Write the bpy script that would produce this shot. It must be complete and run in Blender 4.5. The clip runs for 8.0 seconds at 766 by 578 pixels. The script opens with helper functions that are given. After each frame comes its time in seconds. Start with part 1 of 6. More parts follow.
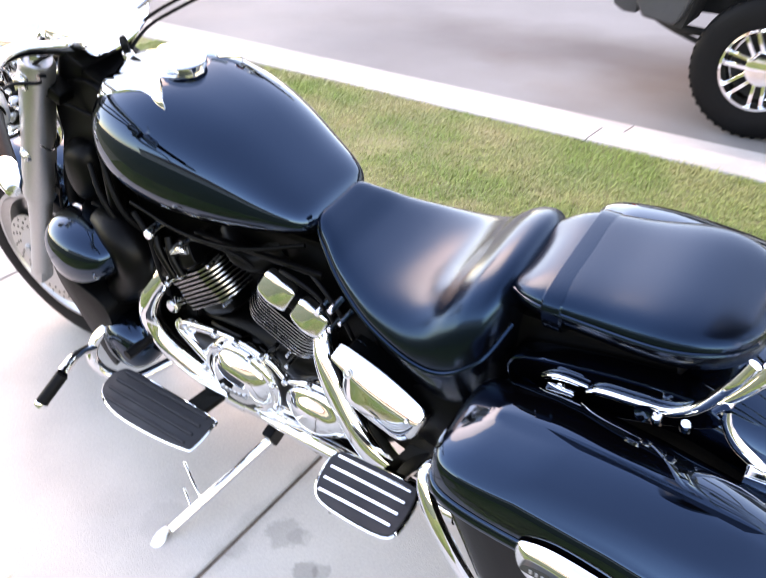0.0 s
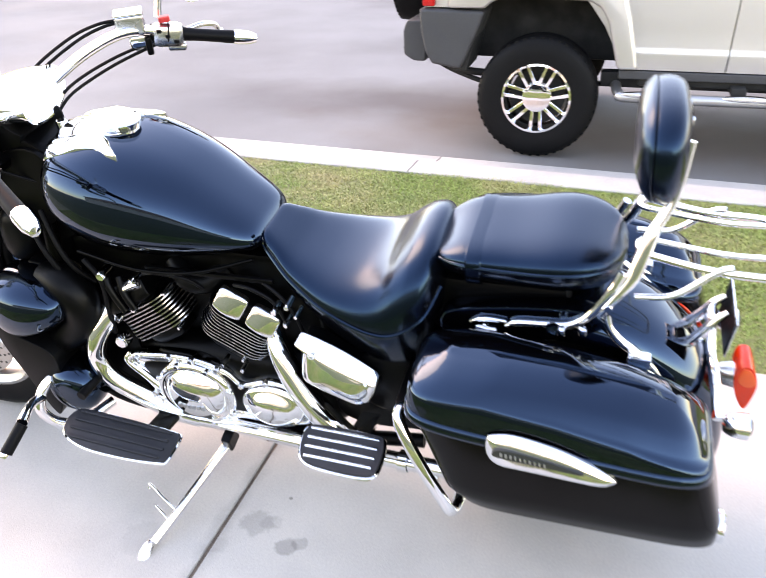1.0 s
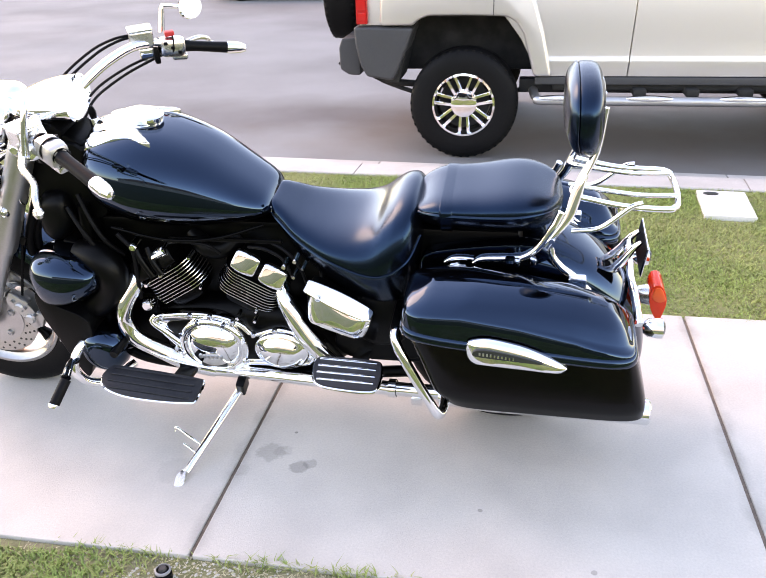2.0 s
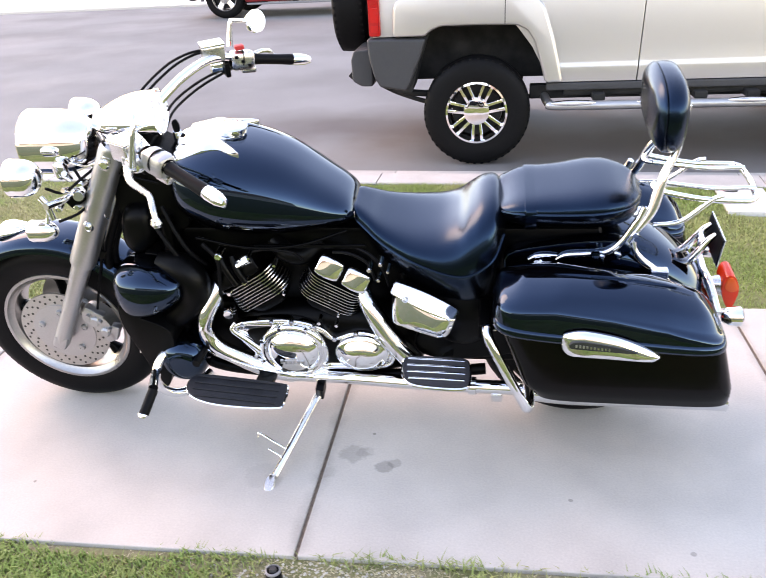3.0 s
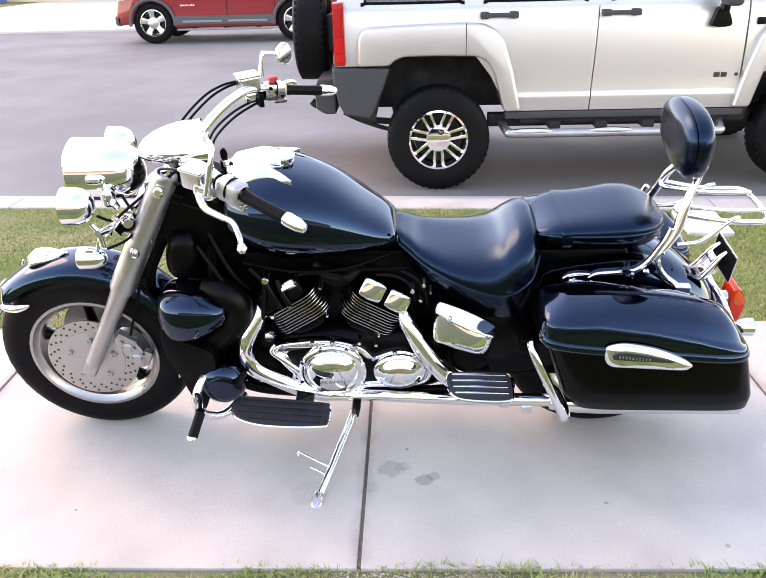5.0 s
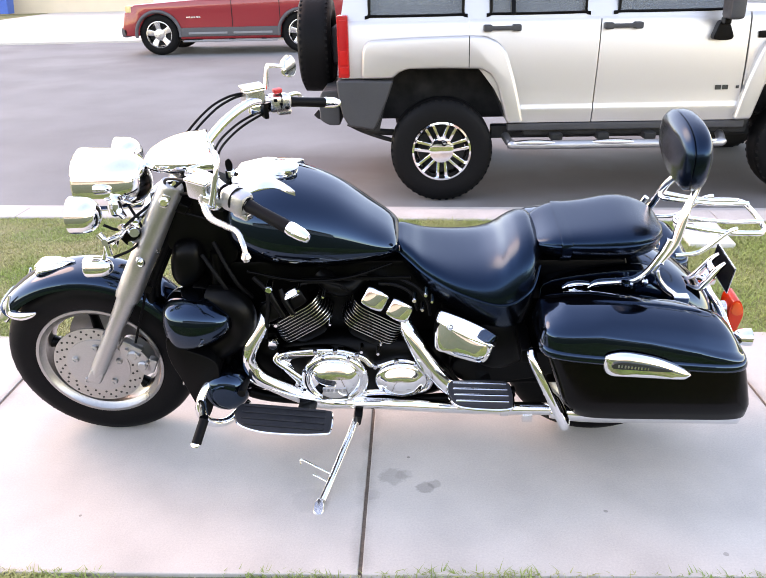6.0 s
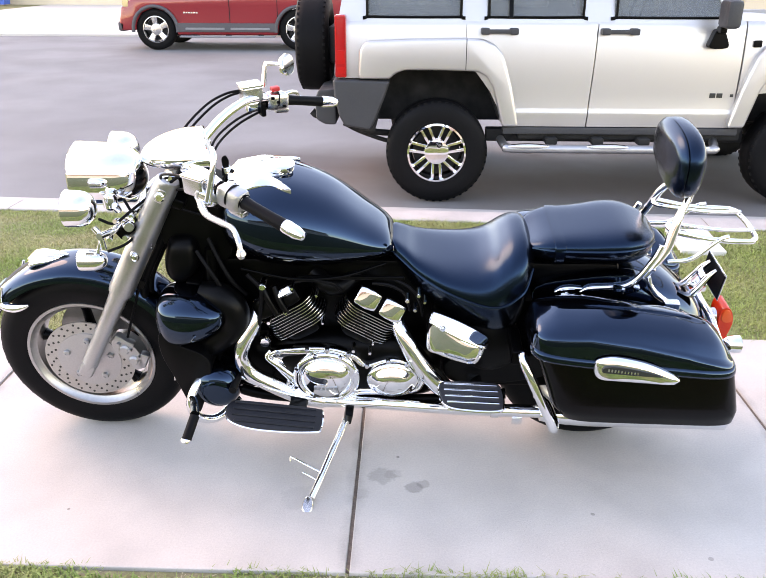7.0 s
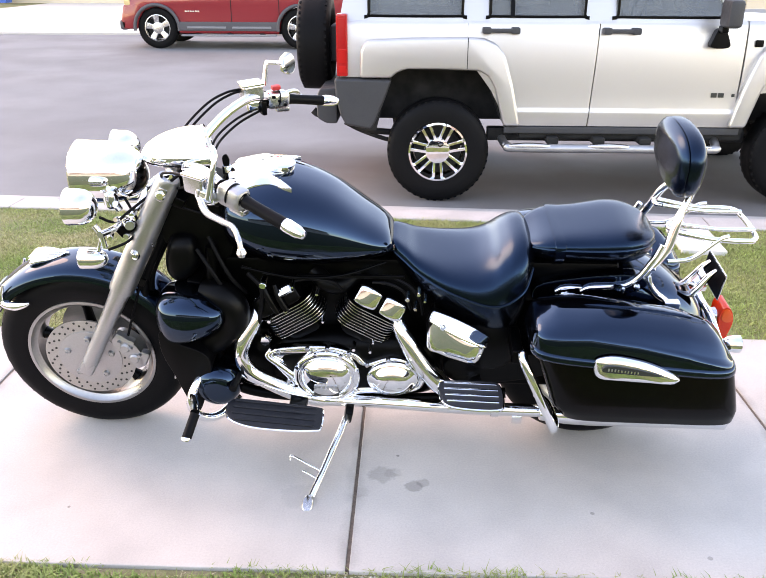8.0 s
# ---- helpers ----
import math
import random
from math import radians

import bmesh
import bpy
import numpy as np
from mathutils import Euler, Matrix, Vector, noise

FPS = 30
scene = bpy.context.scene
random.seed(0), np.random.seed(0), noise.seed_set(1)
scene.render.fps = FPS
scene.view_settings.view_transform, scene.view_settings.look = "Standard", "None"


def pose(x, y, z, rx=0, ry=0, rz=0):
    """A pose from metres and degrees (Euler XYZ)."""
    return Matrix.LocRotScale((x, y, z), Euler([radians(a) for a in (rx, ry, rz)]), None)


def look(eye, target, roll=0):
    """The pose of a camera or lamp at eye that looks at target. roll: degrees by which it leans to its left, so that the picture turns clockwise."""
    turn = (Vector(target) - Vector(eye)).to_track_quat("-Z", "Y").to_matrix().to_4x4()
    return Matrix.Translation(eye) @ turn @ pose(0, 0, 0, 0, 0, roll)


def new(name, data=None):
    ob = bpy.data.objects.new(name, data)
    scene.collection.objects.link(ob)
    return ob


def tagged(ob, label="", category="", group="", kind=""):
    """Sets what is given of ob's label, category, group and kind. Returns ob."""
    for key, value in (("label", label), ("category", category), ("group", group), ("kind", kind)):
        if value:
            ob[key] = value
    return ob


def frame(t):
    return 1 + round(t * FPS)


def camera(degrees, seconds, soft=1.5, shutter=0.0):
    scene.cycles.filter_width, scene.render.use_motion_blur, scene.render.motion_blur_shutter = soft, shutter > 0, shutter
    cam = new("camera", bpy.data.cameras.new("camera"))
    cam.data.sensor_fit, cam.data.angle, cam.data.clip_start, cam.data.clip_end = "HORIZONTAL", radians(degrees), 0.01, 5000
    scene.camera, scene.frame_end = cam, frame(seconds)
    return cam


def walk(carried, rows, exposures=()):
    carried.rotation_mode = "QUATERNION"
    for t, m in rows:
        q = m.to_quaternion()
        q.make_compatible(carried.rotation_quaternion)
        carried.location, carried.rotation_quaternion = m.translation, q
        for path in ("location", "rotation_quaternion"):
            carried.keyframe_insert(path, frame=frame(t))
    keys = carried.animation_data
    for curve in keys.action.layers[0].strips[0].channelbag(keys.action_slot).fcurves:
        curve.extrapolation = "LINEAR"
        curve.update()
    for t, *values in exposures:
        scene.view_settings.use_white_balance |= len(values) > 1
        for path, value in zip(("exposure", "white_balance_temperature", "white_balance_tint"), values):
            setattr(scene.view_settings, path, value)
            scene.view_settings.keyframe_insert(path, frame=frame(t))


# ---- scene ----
cam = camera(51.9, 8.0, soft=1.0, shutter=0.35)
PATH = [
    (0, (0.959, -0.534, 1.462), (0.037, 0.920, 0.410), 0.8),
    (0.2, (0.896, -0.622, 1.460), (0.039, 0.918, 0.478), 0.5),
    (0.5, (0.834, -0.762, 1.482), (0.168, 0.853, 0.464), -1.0),
    (0.8, (0.839, -0.881, 1.498), (0.262, 0.784, 0.539), -1.1),
    (1, (0.869, -0.992, 1.500), (0.360, 0.716, 0.591), -1.1),
    (1.2, (0.892, -1.093, 1.509), (0.415, 0.599, 0.559), -1.7),
    (2.3, (0.755, -1.599, 1.529), (0.474, 0.189, 0.685), -0.9),
    (2.5, (0.702, -1.632, 1.532), (0.431, 0.154, 0.674), -0.2),
    (3, (0.526, -1.604, 1.531), (0.245, 0.191, 0.695), -3.1),
    (3.5, (0.399, -1.61, 1.547), (0.182, 0.204, 0.732), -0.1),
    (4, (0.264, -1.66, 1.558), (0.116, 0.163, 0.748), -1.9),
    (4.5, (0.153, -1.711, 1.571), (0.083, 0.12, 0.77), -1.5),
    (6, (0.161, -1.771, 1.588), (0.081, 0.076, 0.826), -1.4),
    (6.5, (0.155, -1.783, 1.59), (0.077, 0.067, 0.834), -0.5),
    (7, (0.155, -1.78, 1.591), (0.097, 0.068, 0.829), 0.1),
    (7.5, (0.159, -1.784, 1.589), (0.104, 0.063, 0.822), 0.2),
    (8, (0.158, -1.782, 1.591), (0.097, 0.065, 0.827), 0.2),
]
EXPOSURES = [(0.0, 3.10, 10600, 23), (1.2, 3.10, 10850, 23), (2.4, 2.80, 10750, 24), (8.0, 2.81, 10650, 24)]
walk(cam, [(t, look(eye, target, roll)) for t, eye, target, roll in PATH], EXPOSURES)

# ---- world, sun ----
world = bpy.data.worlds.new("dusk_sky")
scene.world = world
world.use_nodes = True
wt = world.node_tree
sky = wt.nodes.new("ShaderNodeTexSky")
sky.sky_type = "NISHITA"
sky.sun_disc = False
sky.sun_elevation = radians(40)
sky.sun_rotation = radians(301)
sky.air_density, sky.dust_density, sky.ozone_density = 1.0, 0.3, 2.6
wt.nodes["Background"].inputs["Strength"].default_value = 0.15
wt.links.new(sky.outputs[0], wt.nodes["Background"].inputs["Color"])
sun = new("sun", bpy.data.lights.new("sun", "SUN"))
sun.data.energy, sun.data.angle, sun.data.color = 0.23, radians(30), (1.0, 0.58, 0.36)
sun.matrix_world = look((-17, 10.2, 16.6), (0, 0, 0))


# ---- materials ----
def tinted(name, color, rough=0.5, metal=0.0, var=0.12, scale=8.0, fine=90.0, bump=0.0, bump_scale=300.0,
           coat=0.0, second=None, mix_scale=2.0, specular=0.5, gloss=(1, 1, 1), uneven=1.0):
    """A surface with colour changes at two sizes, uneven gloss and fine relief."""
    m = bpy.data.materials.new(name)
    m.use_nodes = True
    nt = m.node_tree
    n, l = nt.nodes, nt.links
    b = n["Principled BSDF"]
    co = n.new("ShaderNodeTexCoord")
    big, small = n.new("ShaderNodeTexNoise"), n.new("ShaderNodeTexNoise")
    big.inputs["Scale"].default_value, big.inputs["Detail"].default_value = scale, 5
    small.inputs["Scale"].default_value, small.inputs["Detail"].default_value = fine, 3
    l.new(co.outputs["Object"], big.inputs["Vector"])
    l.new(co.outputs["Object"], small.inputs["Vector"])
    add = n.new("ShaderNodeMath")
    add.operation = "ADD"
    l.new(big.outputs["Fac"], add.inputs[0])
    l.new(small.outputs["Fac"], add.inputs[1])
    rng = n.new("ShaderNodeMapRange")
    rng.inputs["From Min"].default_value, rng.inputs["From Max"].default_value = 0.6, 1.4
    rng.inputs["To Min"].default_value, rng.inputs["To Max"].default_value = 1 - var, 1 + var
    l.new(add.outputs[0], rng.inputs["Value"])
    base = n.new("ShaderNodeVectorMath")
    base.operation = "SCALE"
    if second:
        mixn, fac = n.new("ShaderNodeMix"), n.new("ShaderNodeTexNoise")
        mixn.data_type = "RGBA"
        fac.inputs["Scale"].default_value, fac.inputs["Detail"].default_value = mix_scale, 6
        l.new(co.outputs["Object"], fac.inputs["Vector"])
        r2 = n.new("ShaderNodeMapRange")
        r2.inputs["From Min"].default_value, r2.inputs["From Max"].default_value = 0.4, 0.62
        l.new(fac.outputs["Fac"], r2.inputs["Value"])
        l.new(r2.outputs[0], mixn.inputs["Factor"])
        mixn.inputs["A"].default_value, mixn.inputs["B"].default_value = (*color, 1), (*second, 1)
        l.new(mixn.outputs["Result"], base.inputs[0])
    else:
        base.inputs[0].default_value = color
    l.new(rng.outputs[0], base.inputs["Scale"])
    l.new(base.outputs[0], b.inputs["Base Color"])
    rr = n.new("ShaderNodeMapRange")
    rr.inputs["From Min"].default_value, rr.inputs["From Max"].default_value = 0.3, 0.7
    rr.inputs["To Min"].default_value, rr.inputs["To Max"].default_value = rough * (1 - 0.2 * uneven), min(1, rough * (1 + 0.25 * uneven))
    l.new(big.outputs["Fac"], rr.inputs["Value"])
    l.new(rr.outputs[0], b.inputs["Roughness"])
    b.inputs["Metallic"].default_value = metal
    b.inputs["Specular IOR Level"].default_value = specular
    b.inputs["Specular Tint"].default_value = (*gloss, 1)
    b.inputs["Coat Weight"].default_value = coat
    b.inputs["Coat Roughness"].default_value = 0.03
    if bump:
        bn, bt = n.new("ShaderNodeBump"), n.new("ShaderNodeTexNoise")
        bt.inputs["Scale"].default_value, bt.inputs["Detail"].default_value = bump_scale, 4
        l.new(co.outputs["Object"], bt.inputs["Vector"])
        bn.inputs["Strength"].default_value, bn.inputs["Distance"].default_value = bump, 0.004
        l.new(bt.outputs["Fac"], bn.inputs["Height"])
        l.new(bn.outputs[0], b.inputs["Normal"])
    return m


def clear(name, color, rough=0.02, transmission=1.0):
    m = tinted(name, color, rough, var=0.02)
    b = m.node_tree.nodes["Principled BSDF"]
    b.inputs["Transmission Weight"].default_value = transmission
    b.inputs["IOR"].default_value = 1.45
    return m


black_paint = tinted("black_paint", (0.0006, 0.0006, 0.0009), 0.045, var=0.2, scale=4, specular=0.85, gloss=(0.32, 0.60, 1.0))
leather = tinted("black_leather", (0.0010, 0.0011, 0.0016), 0.215, var=0.25, scale=6, bump=0.035, bump_scale=420, specular=0.60, gloss=(0.22, 0.53, 0.97))
shell_black = tinted("shell_black", (0.0012, 0.0010, 0.0010), 0.16, var=0.2, scale=4, specular=0.14)
chrome = tinted("chrome", (0.88, 0.89, 0.90), 0.045, 1.0, var=0.04, scale=7)
satin = tinted("satin_aluminium", (0.45, 0.45, 0.455), 0.40, 1.0, var=0.08, scale=9, fine=200)
brushed = tinted("brushed_steel", (0.46, 0.45, 0.43), 0.40, 1.0, var=0.12, scale=14, fine=240)
rim_silver = tinted("rim_silver", (0.40, 0.395, 0.39), 0.33, 1.0, var=0.1, scale=10)
cast = tinted("cast_aluminium", (0.60, 0.60, 0.60), 0.25, 1.0, var=0.1, scale=12)
fin_edge = tinted("polished_fin_edge", (0.62, 0.62, 0.63), 0.26, 1.0, var=0.1)
engine_black = tinted("engine_black", (0.0007, 0.0007, 0.0008), 0.34, var=0.3, scale=12, bump=0.1, bump_scale=200, specular=0.09)
plastic = tinted("black_plastic", (0.0012, 0.0012, 0.0014), 0.36, var=0.2, scale=10, bump=0.06, bump_scale=500, specular=0.11)
rubber = tinted("black_rubber", (0.0028, 0.0028, 0.0034), 0.5, var=0.25, scale=9, bump=0.1, bump_scale=160, specular=0.10)
board_rubber = tinted("board_rubber", (0.008, 0.009, 0.013), 0.55, var=0.25, scale=20)
red_lens = clear("red_lens", (0.90, 0.05, 0.012), 0.12, 0.35)
upper_red = clear("orange_red_lens", (0.95, 0.13, 0.03), 0.08, 0.3)
tail_red = clear("tail_red", (0.60, 0.02, 0.02), 0.12, 0.35)
bright_red = clear("bright_red_lens", (0.74, 0.026, 0.022), 0.12, 0.35)
orange_lens = clear("amber_lens", (0.9, 0.28, 0.03), 0.1, 0.35)
pale_amber = clear("pale_amber_lens", (0.95, 0.72, 0.35), 0.1, 0.35)
lamp_glass = clear("lamp_glass", (0.95, 0.95, 0.95), 0.03, 0.9)
mirror_glass = tinted("mirror_glass", (0.9, 0.9, 0.9), 0.01, 1.0, var=0.01)
dial_face = tinted("dial_face", (0.74, 0.72, 0.69), 0.30, var=0.1, scale=25)
red_plastic = tinted("red_switch", (0.55, 0.03, 0.03), 0.4)
slot_dark = tinted("dark_slot", (0.02, 0.022, 0.02), 0.4)
silver_paint = tinted("champagne_silver_paint", (0.57, 0.55, 0.535), 0.34, 0.72, var=0.012, scale=0.8, coat=0.3, uneven=0.15)
grey_plastic = tinted("charcoal_bumper_plastic", (0.030, 0.031, 0.035), 0.55, var=0.15, scale=10, bump=0.08, bump_scale=300)
tyre_rubber = tinted("tyre_rubber", (0.004, 0.004, 0.0045), 0.6, var=0.3, scale=7, bump=0.1, bump_scale=120, specular=0.12)
underbody = tinted("underbody_black", (0.006, 0.006, 0.006), 0.8, var=0.3)
red_paint = tinted("red_paint", (0.28, 0.013, 0.017), 0.28, 0.1, var=0.02, scale=1.0, coat=0.8, uneven=0.2)
cladding = tinted("grey_cladding", (0.065, 0.062, 0.068), 0.5, var=0.1)
tint_glass = clear("tinted_glass", (0.30, 0.33, 0.34), 0.02, 0.75)
seat_cloth = tinted("seat_cloth", (0.30, 0.25, 0.20), 0.85, var=0.15)
stucco = tinted("cream_stucco", (0.62, 0.52, 0.40), 0.9, var=0.08, scale=1.5, bump=0.4, bump_scale=60)
garage_paint = tinted("garage_door_paint", (0.75, 0.70, 0.62), 0.6, var=0.05)
roof_tile = tinted("roof_tile", (0.30, 0.17, 0.11), 0.85, var=0.25, scale=3)
blue_bin = tinted("blue_bin_plastic", (0.03, 0.12, 0.45), 0.5)
brown_wood = tinted("brown_gate", (0.10, 0.055, 0.035), 0.7)
soil = tinted("soil_under_grass", (0.14, 0.155, 0.05), 0.95, var=0.35, scale=14, fine=60, bump=0.6, bump_scale=90,
              second=(0.27, 0.23, 0.115), mix_scale=1.8)
lush = tinted("lush_lawn", (0.045, 0.062, 0.016), 0.95, var=0.3, scale=4, fine=60, bump=0.6, bump_scale=90,
              second=(0.065, 0.072, 0.024), mix_scale=1.5)
asphalt = tinted("worn_asphalt", (0.189, 0.190, 0.188), 0.85, var=0.10, scale=0.7, fine=160, bump=0.35, bump_scale=220,
                 second=(0.147, 0.145, 0.144), mix_scale=0.5)


def road_patch(m, at, half, depth, tint):
    """A long ragged patch of another tint mixed into the asphalt colour."""
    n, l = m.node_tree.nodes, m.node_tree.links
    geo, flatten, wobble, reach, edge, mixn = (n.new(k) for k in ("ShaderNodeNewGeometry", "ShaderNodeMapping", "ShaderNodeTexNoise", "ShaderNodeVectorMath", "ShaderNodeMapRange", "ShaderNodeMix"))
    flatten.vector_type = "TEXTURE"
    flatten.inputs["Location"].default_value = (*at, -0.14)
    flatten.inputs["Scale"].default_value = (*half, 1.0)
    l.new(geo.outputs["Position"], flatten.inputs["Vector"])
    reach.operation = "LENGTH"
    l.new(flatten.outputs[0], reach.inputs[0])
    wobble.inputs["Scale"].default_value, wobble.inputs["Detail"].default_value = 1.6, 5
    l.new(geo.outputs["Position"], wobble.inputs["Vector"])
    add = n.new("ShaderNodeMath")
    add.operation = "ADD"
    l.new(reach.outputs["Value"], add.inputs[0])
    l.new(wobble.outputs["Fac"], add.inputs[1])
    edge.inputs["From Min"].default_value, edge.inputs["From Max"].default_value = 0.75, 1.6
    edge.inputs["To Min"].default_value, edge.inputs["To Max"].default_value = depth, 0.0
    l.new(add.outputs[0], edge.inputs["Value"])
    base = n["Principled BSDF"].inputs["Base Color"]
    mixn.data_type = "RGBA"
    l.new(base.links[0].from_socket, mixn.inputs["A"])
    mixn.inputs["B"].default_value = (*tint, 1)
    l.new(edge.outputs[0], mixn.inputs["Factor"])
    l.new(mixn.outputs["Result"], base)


# oil and tyre stain behind the off-roader
road_patch(asphalt, (-0.6, 5.55), (2.4, 0.75), 0.75, (0.080, 0.066, 0.064))
# brown dirt plus the shade under the off-roader, both put into the colour
road_patch(asphalt, (1.7, 4.8), (3.0, 1.0), 0.75, (0.125, 0.089, 0.069))
kerb_concrete = tinted("kerb_concrete", (0.50, 0.46, 0.43), 0.85, var=0.12, scale=3, fine=120, bump=0.2, bump_scale=160,
                       second=(0.40, 0.37, 0.345), mix_scale=3)
strip_grey = tinted("strip_grey", (0.20, 0.20, 0.21), 0.45)
far_concrete = tinted("driveway_concrete", (0.56, 0.52, 0.47), 0.85, var=0.08, scale=1)
plain_earth = tinted("plain_earth", (0.24, 0.20, 0.15), 0.95, var=0.2, scale=0.4)
litter_soil = tinted("littered_soil", (0.20, 0.18, 0.11), 0.95, var=0.4, scale=30, fine=140, bump=0.8, bump_scale=120, second=(0.13, 0.14, 0.055), mix_scale=7)
straw_mat = tinted("dry_straw", (0.46, 0.41, 0.27), 0.8, var=0.3, scale=20, second=(0.30, 0.25, 0.15), mix_scale=30)
pebble_mat = tinted("pale_pebbles", (0.42, 0.395, 0.345), 0.8, var=0.4, scale=40)
lid_plastic = tinted("utility_lid", (0.62, 0.60, 0.57), 0.7, var=0.1)


def spotted_concrete(name, color, spots):
    """Concrete with faint clouding and a few round stains at (x, y, radius, depth)."""
    m = tinted(name, color, 0.82, var=0.12, scale=3.2, fine=150, bump=0.25, bump_scale=260,
               second=(color[0] * 0.85, color[1] * 0.855, color[2] * 0.86), mix_scale=2.6)
    nt = m.node_tree
    n, l = nt.nodes, nt.links
    b = n["Principled BSDF"]
    last = b.inputs["Base Color"].links[0].from_socket
    geo, wob = n.new("ShaderNodeNewGeometry"), n.new("ShaderNodeTexNoise")
    wob.inputs["Scale"].default_value, wob.inputs["Detail"].default_value = 38, 4
    l.new(geo.outputs["Position"], wob.inputs["Vector"])
    sep, fold, edge, grime = (n.new(k) for k in ("ShaderNodeSeparateXYZ", "ShaderNodeMath", "ShaderNodeMapRange", "ShaderNodeVectorMath"))
    l.new(geo.outputs["Position"], sep.inputs[0])
    fold.operation, fold.inputs[1].default_value = "PINGPONG", 0.75
    l.new(sep.outputs["X"], fold.inputs[0])
    soft, cloud = n.new("ShaderNodeMath"), n.new("ShaderNodeTexNoise")
    cloud.inputs["Scale"].default_value, cloud.inputs["Detail"].default_value = 7, 5
    l.new(geo.outputs["Position"], cloud.inputs["Vector"])
    soft.operation, soft.inputs[1].default_value = "MULTIPLY_ADD", 0.10
    l.new(cloud.outputs["Fac"], soft.inputs[0])
    l.new(fold.outputs[0], soft.inputs[2])
    edge.inputs["From Min"].default_value, edge.inputs["From Max"].default_value = 0.03, 0.085
    edge.inputs["To Min"].default_value, edge.inputs["To Max"].default_value = 0.62, 1.0
    l.new(soft.outputs[0], edge.inputs["Value"])
    grime.operation = "SCALE"
    l.new(last, grime.inputs[0])
    l.new(edge.outputs[0], grime.inputs["Scale"])
    last = grime.outputs[0]
    for x, y, r, depth in spots:
        d = n.new("ShaderNodeVectorMath")
        d.operation = "DISTANCE"
        d.inputs[1].default_value = (x, y, 0)
        l.new(geo.outputs["Position"], d.inputs[0])
        w = n.new("ShaderNodeMath")
        w.operation = "MULTIPLY_ADD"
        w.inputs[1].default_value = r * 1.3
        l.new(wob.outputs["Fac"], w.inputs[0])
        l.new(d.outputs["Value"], w.inputs[2])
        rng = n.new("ShaderNodeMapRange")
        rng.inputs["From Min"].default_value, rng.inputs["From Max"].default_value = r * 1.45, r * 1.75
        rng.inputs["To Min"].default_value, rng.inputs["To Max"].default_value = 1 - depth, 1.0
        l.new(w.outputs[0], rng.inputs["Value"])
        s = n.new("ShaderNodeVectorMath")
        s.operation = "SCALE"
        l.new(last, s.inputs[0])
        l.new(rng.outputs[0], s.inputs["Scale"])
        last = s.outputs[0]
    l.new(last, b.inputs["Base Color"])
    return m


pavement_concrete = spotted_concrete("pavement_concrete", (0.516, 0.469, 0.424),
                                     [(0.190, 0.368, 0.030, 0.32), (0.222, 0.388, 0.022, 0.24), (0.085, 0.43, 0.045, 0.22), (0.12, 0.44, 0.03, 0.12),
                                      (0.02, 0.33, 0.03, 0.10), (0.135, 0.54, 0.006, 0.5), (-0.9, 0.22, 0.006, 0.5),
                                      (0.75, 0.25, 0.007, 0.4), (1.05, 0.06, 0.008, 0.35), (-0.18, 0.3, 0.06, 0.08)])
# blades: colour differs from blade to blade
blade_mat = tinted("grass_blades", (0.215, 0.295, 0.070), 0.6, var=0.2, scale=3, fine=40, second=(0.41, 0.36, 0.165), mix_scale=1.8)


def dry_towards(m, wet_x, dry_x, least):
    """Lets the second, straw colour of a mixed surface fade out from dry_x to wet_x."""
    n, l = m.node_tree.nodes, m.node_tree.links
    mixn = next(k for k in n if k.bl_idname == "ShaderNodeMix")
    place, sep, rng, mul = (n.new(k) for k in ("ShaderNodeNewGeometry", "ShaderNodeSeparateXYZ", "ShaderNodeMapRange", "ShaderNodeMath"))
    l.new(place.outputs["Position"], sep.inputs[0])
    l.new(sep.outputs["X"], rng.inputs["Value"])
    rng.inputs["From Min"].default_value, rng.inputs["From Max"].default_value = dry_x, wet_x
    rng.inputs["To Min"].default_value, rng.inputs["To Max"].default_value = 1.0, least
    mul.operation = "MULTIPLY"
    fac = mixn.inputs["Factor"]
    l.new(fac.links[0].from_socket, mul.inputs[0])
    l.new(rng.outputs[0], mul.inputs[1])
    l.new(mul.outputs[0], fac)


dry_towards(blade_mat, 0.9, -1.0, 0.35)
dry_towards(soil, 0.9, -1.0, 0.45)

blade_nodes, blade_links = blade_mat.node_tree.nodes, blade_mat.node_tree.links
island, shade_range, blade_tone = (blade_nodes.new(k) for k in ("ShaderNodeNewGeometry", "ShaderNodeMapRange", "ShaderNodeVectorMath"))
blade_tone.operation = "SCALE"
shade_range.inputs["To Min"].default_value, shade_range.inputs["To Max"].default_value = 0.72, 1.3
blade_base = blade_nodes["Principled BSDF"].inputs["Base Color"]
blade_links.new(blade_base.links[0].from_socket, blade_tone.inputs[0])
blade_links.new(island.outputs["Random Per Island"], shade_range.inputs["Value"])
blade_links.new(shade_range.outputs[0], blade_tone.inputs["Scale"])
blade_links.new(blade_tone.outputs[0], blade_base)


# ---- tools ----
import collections
import random


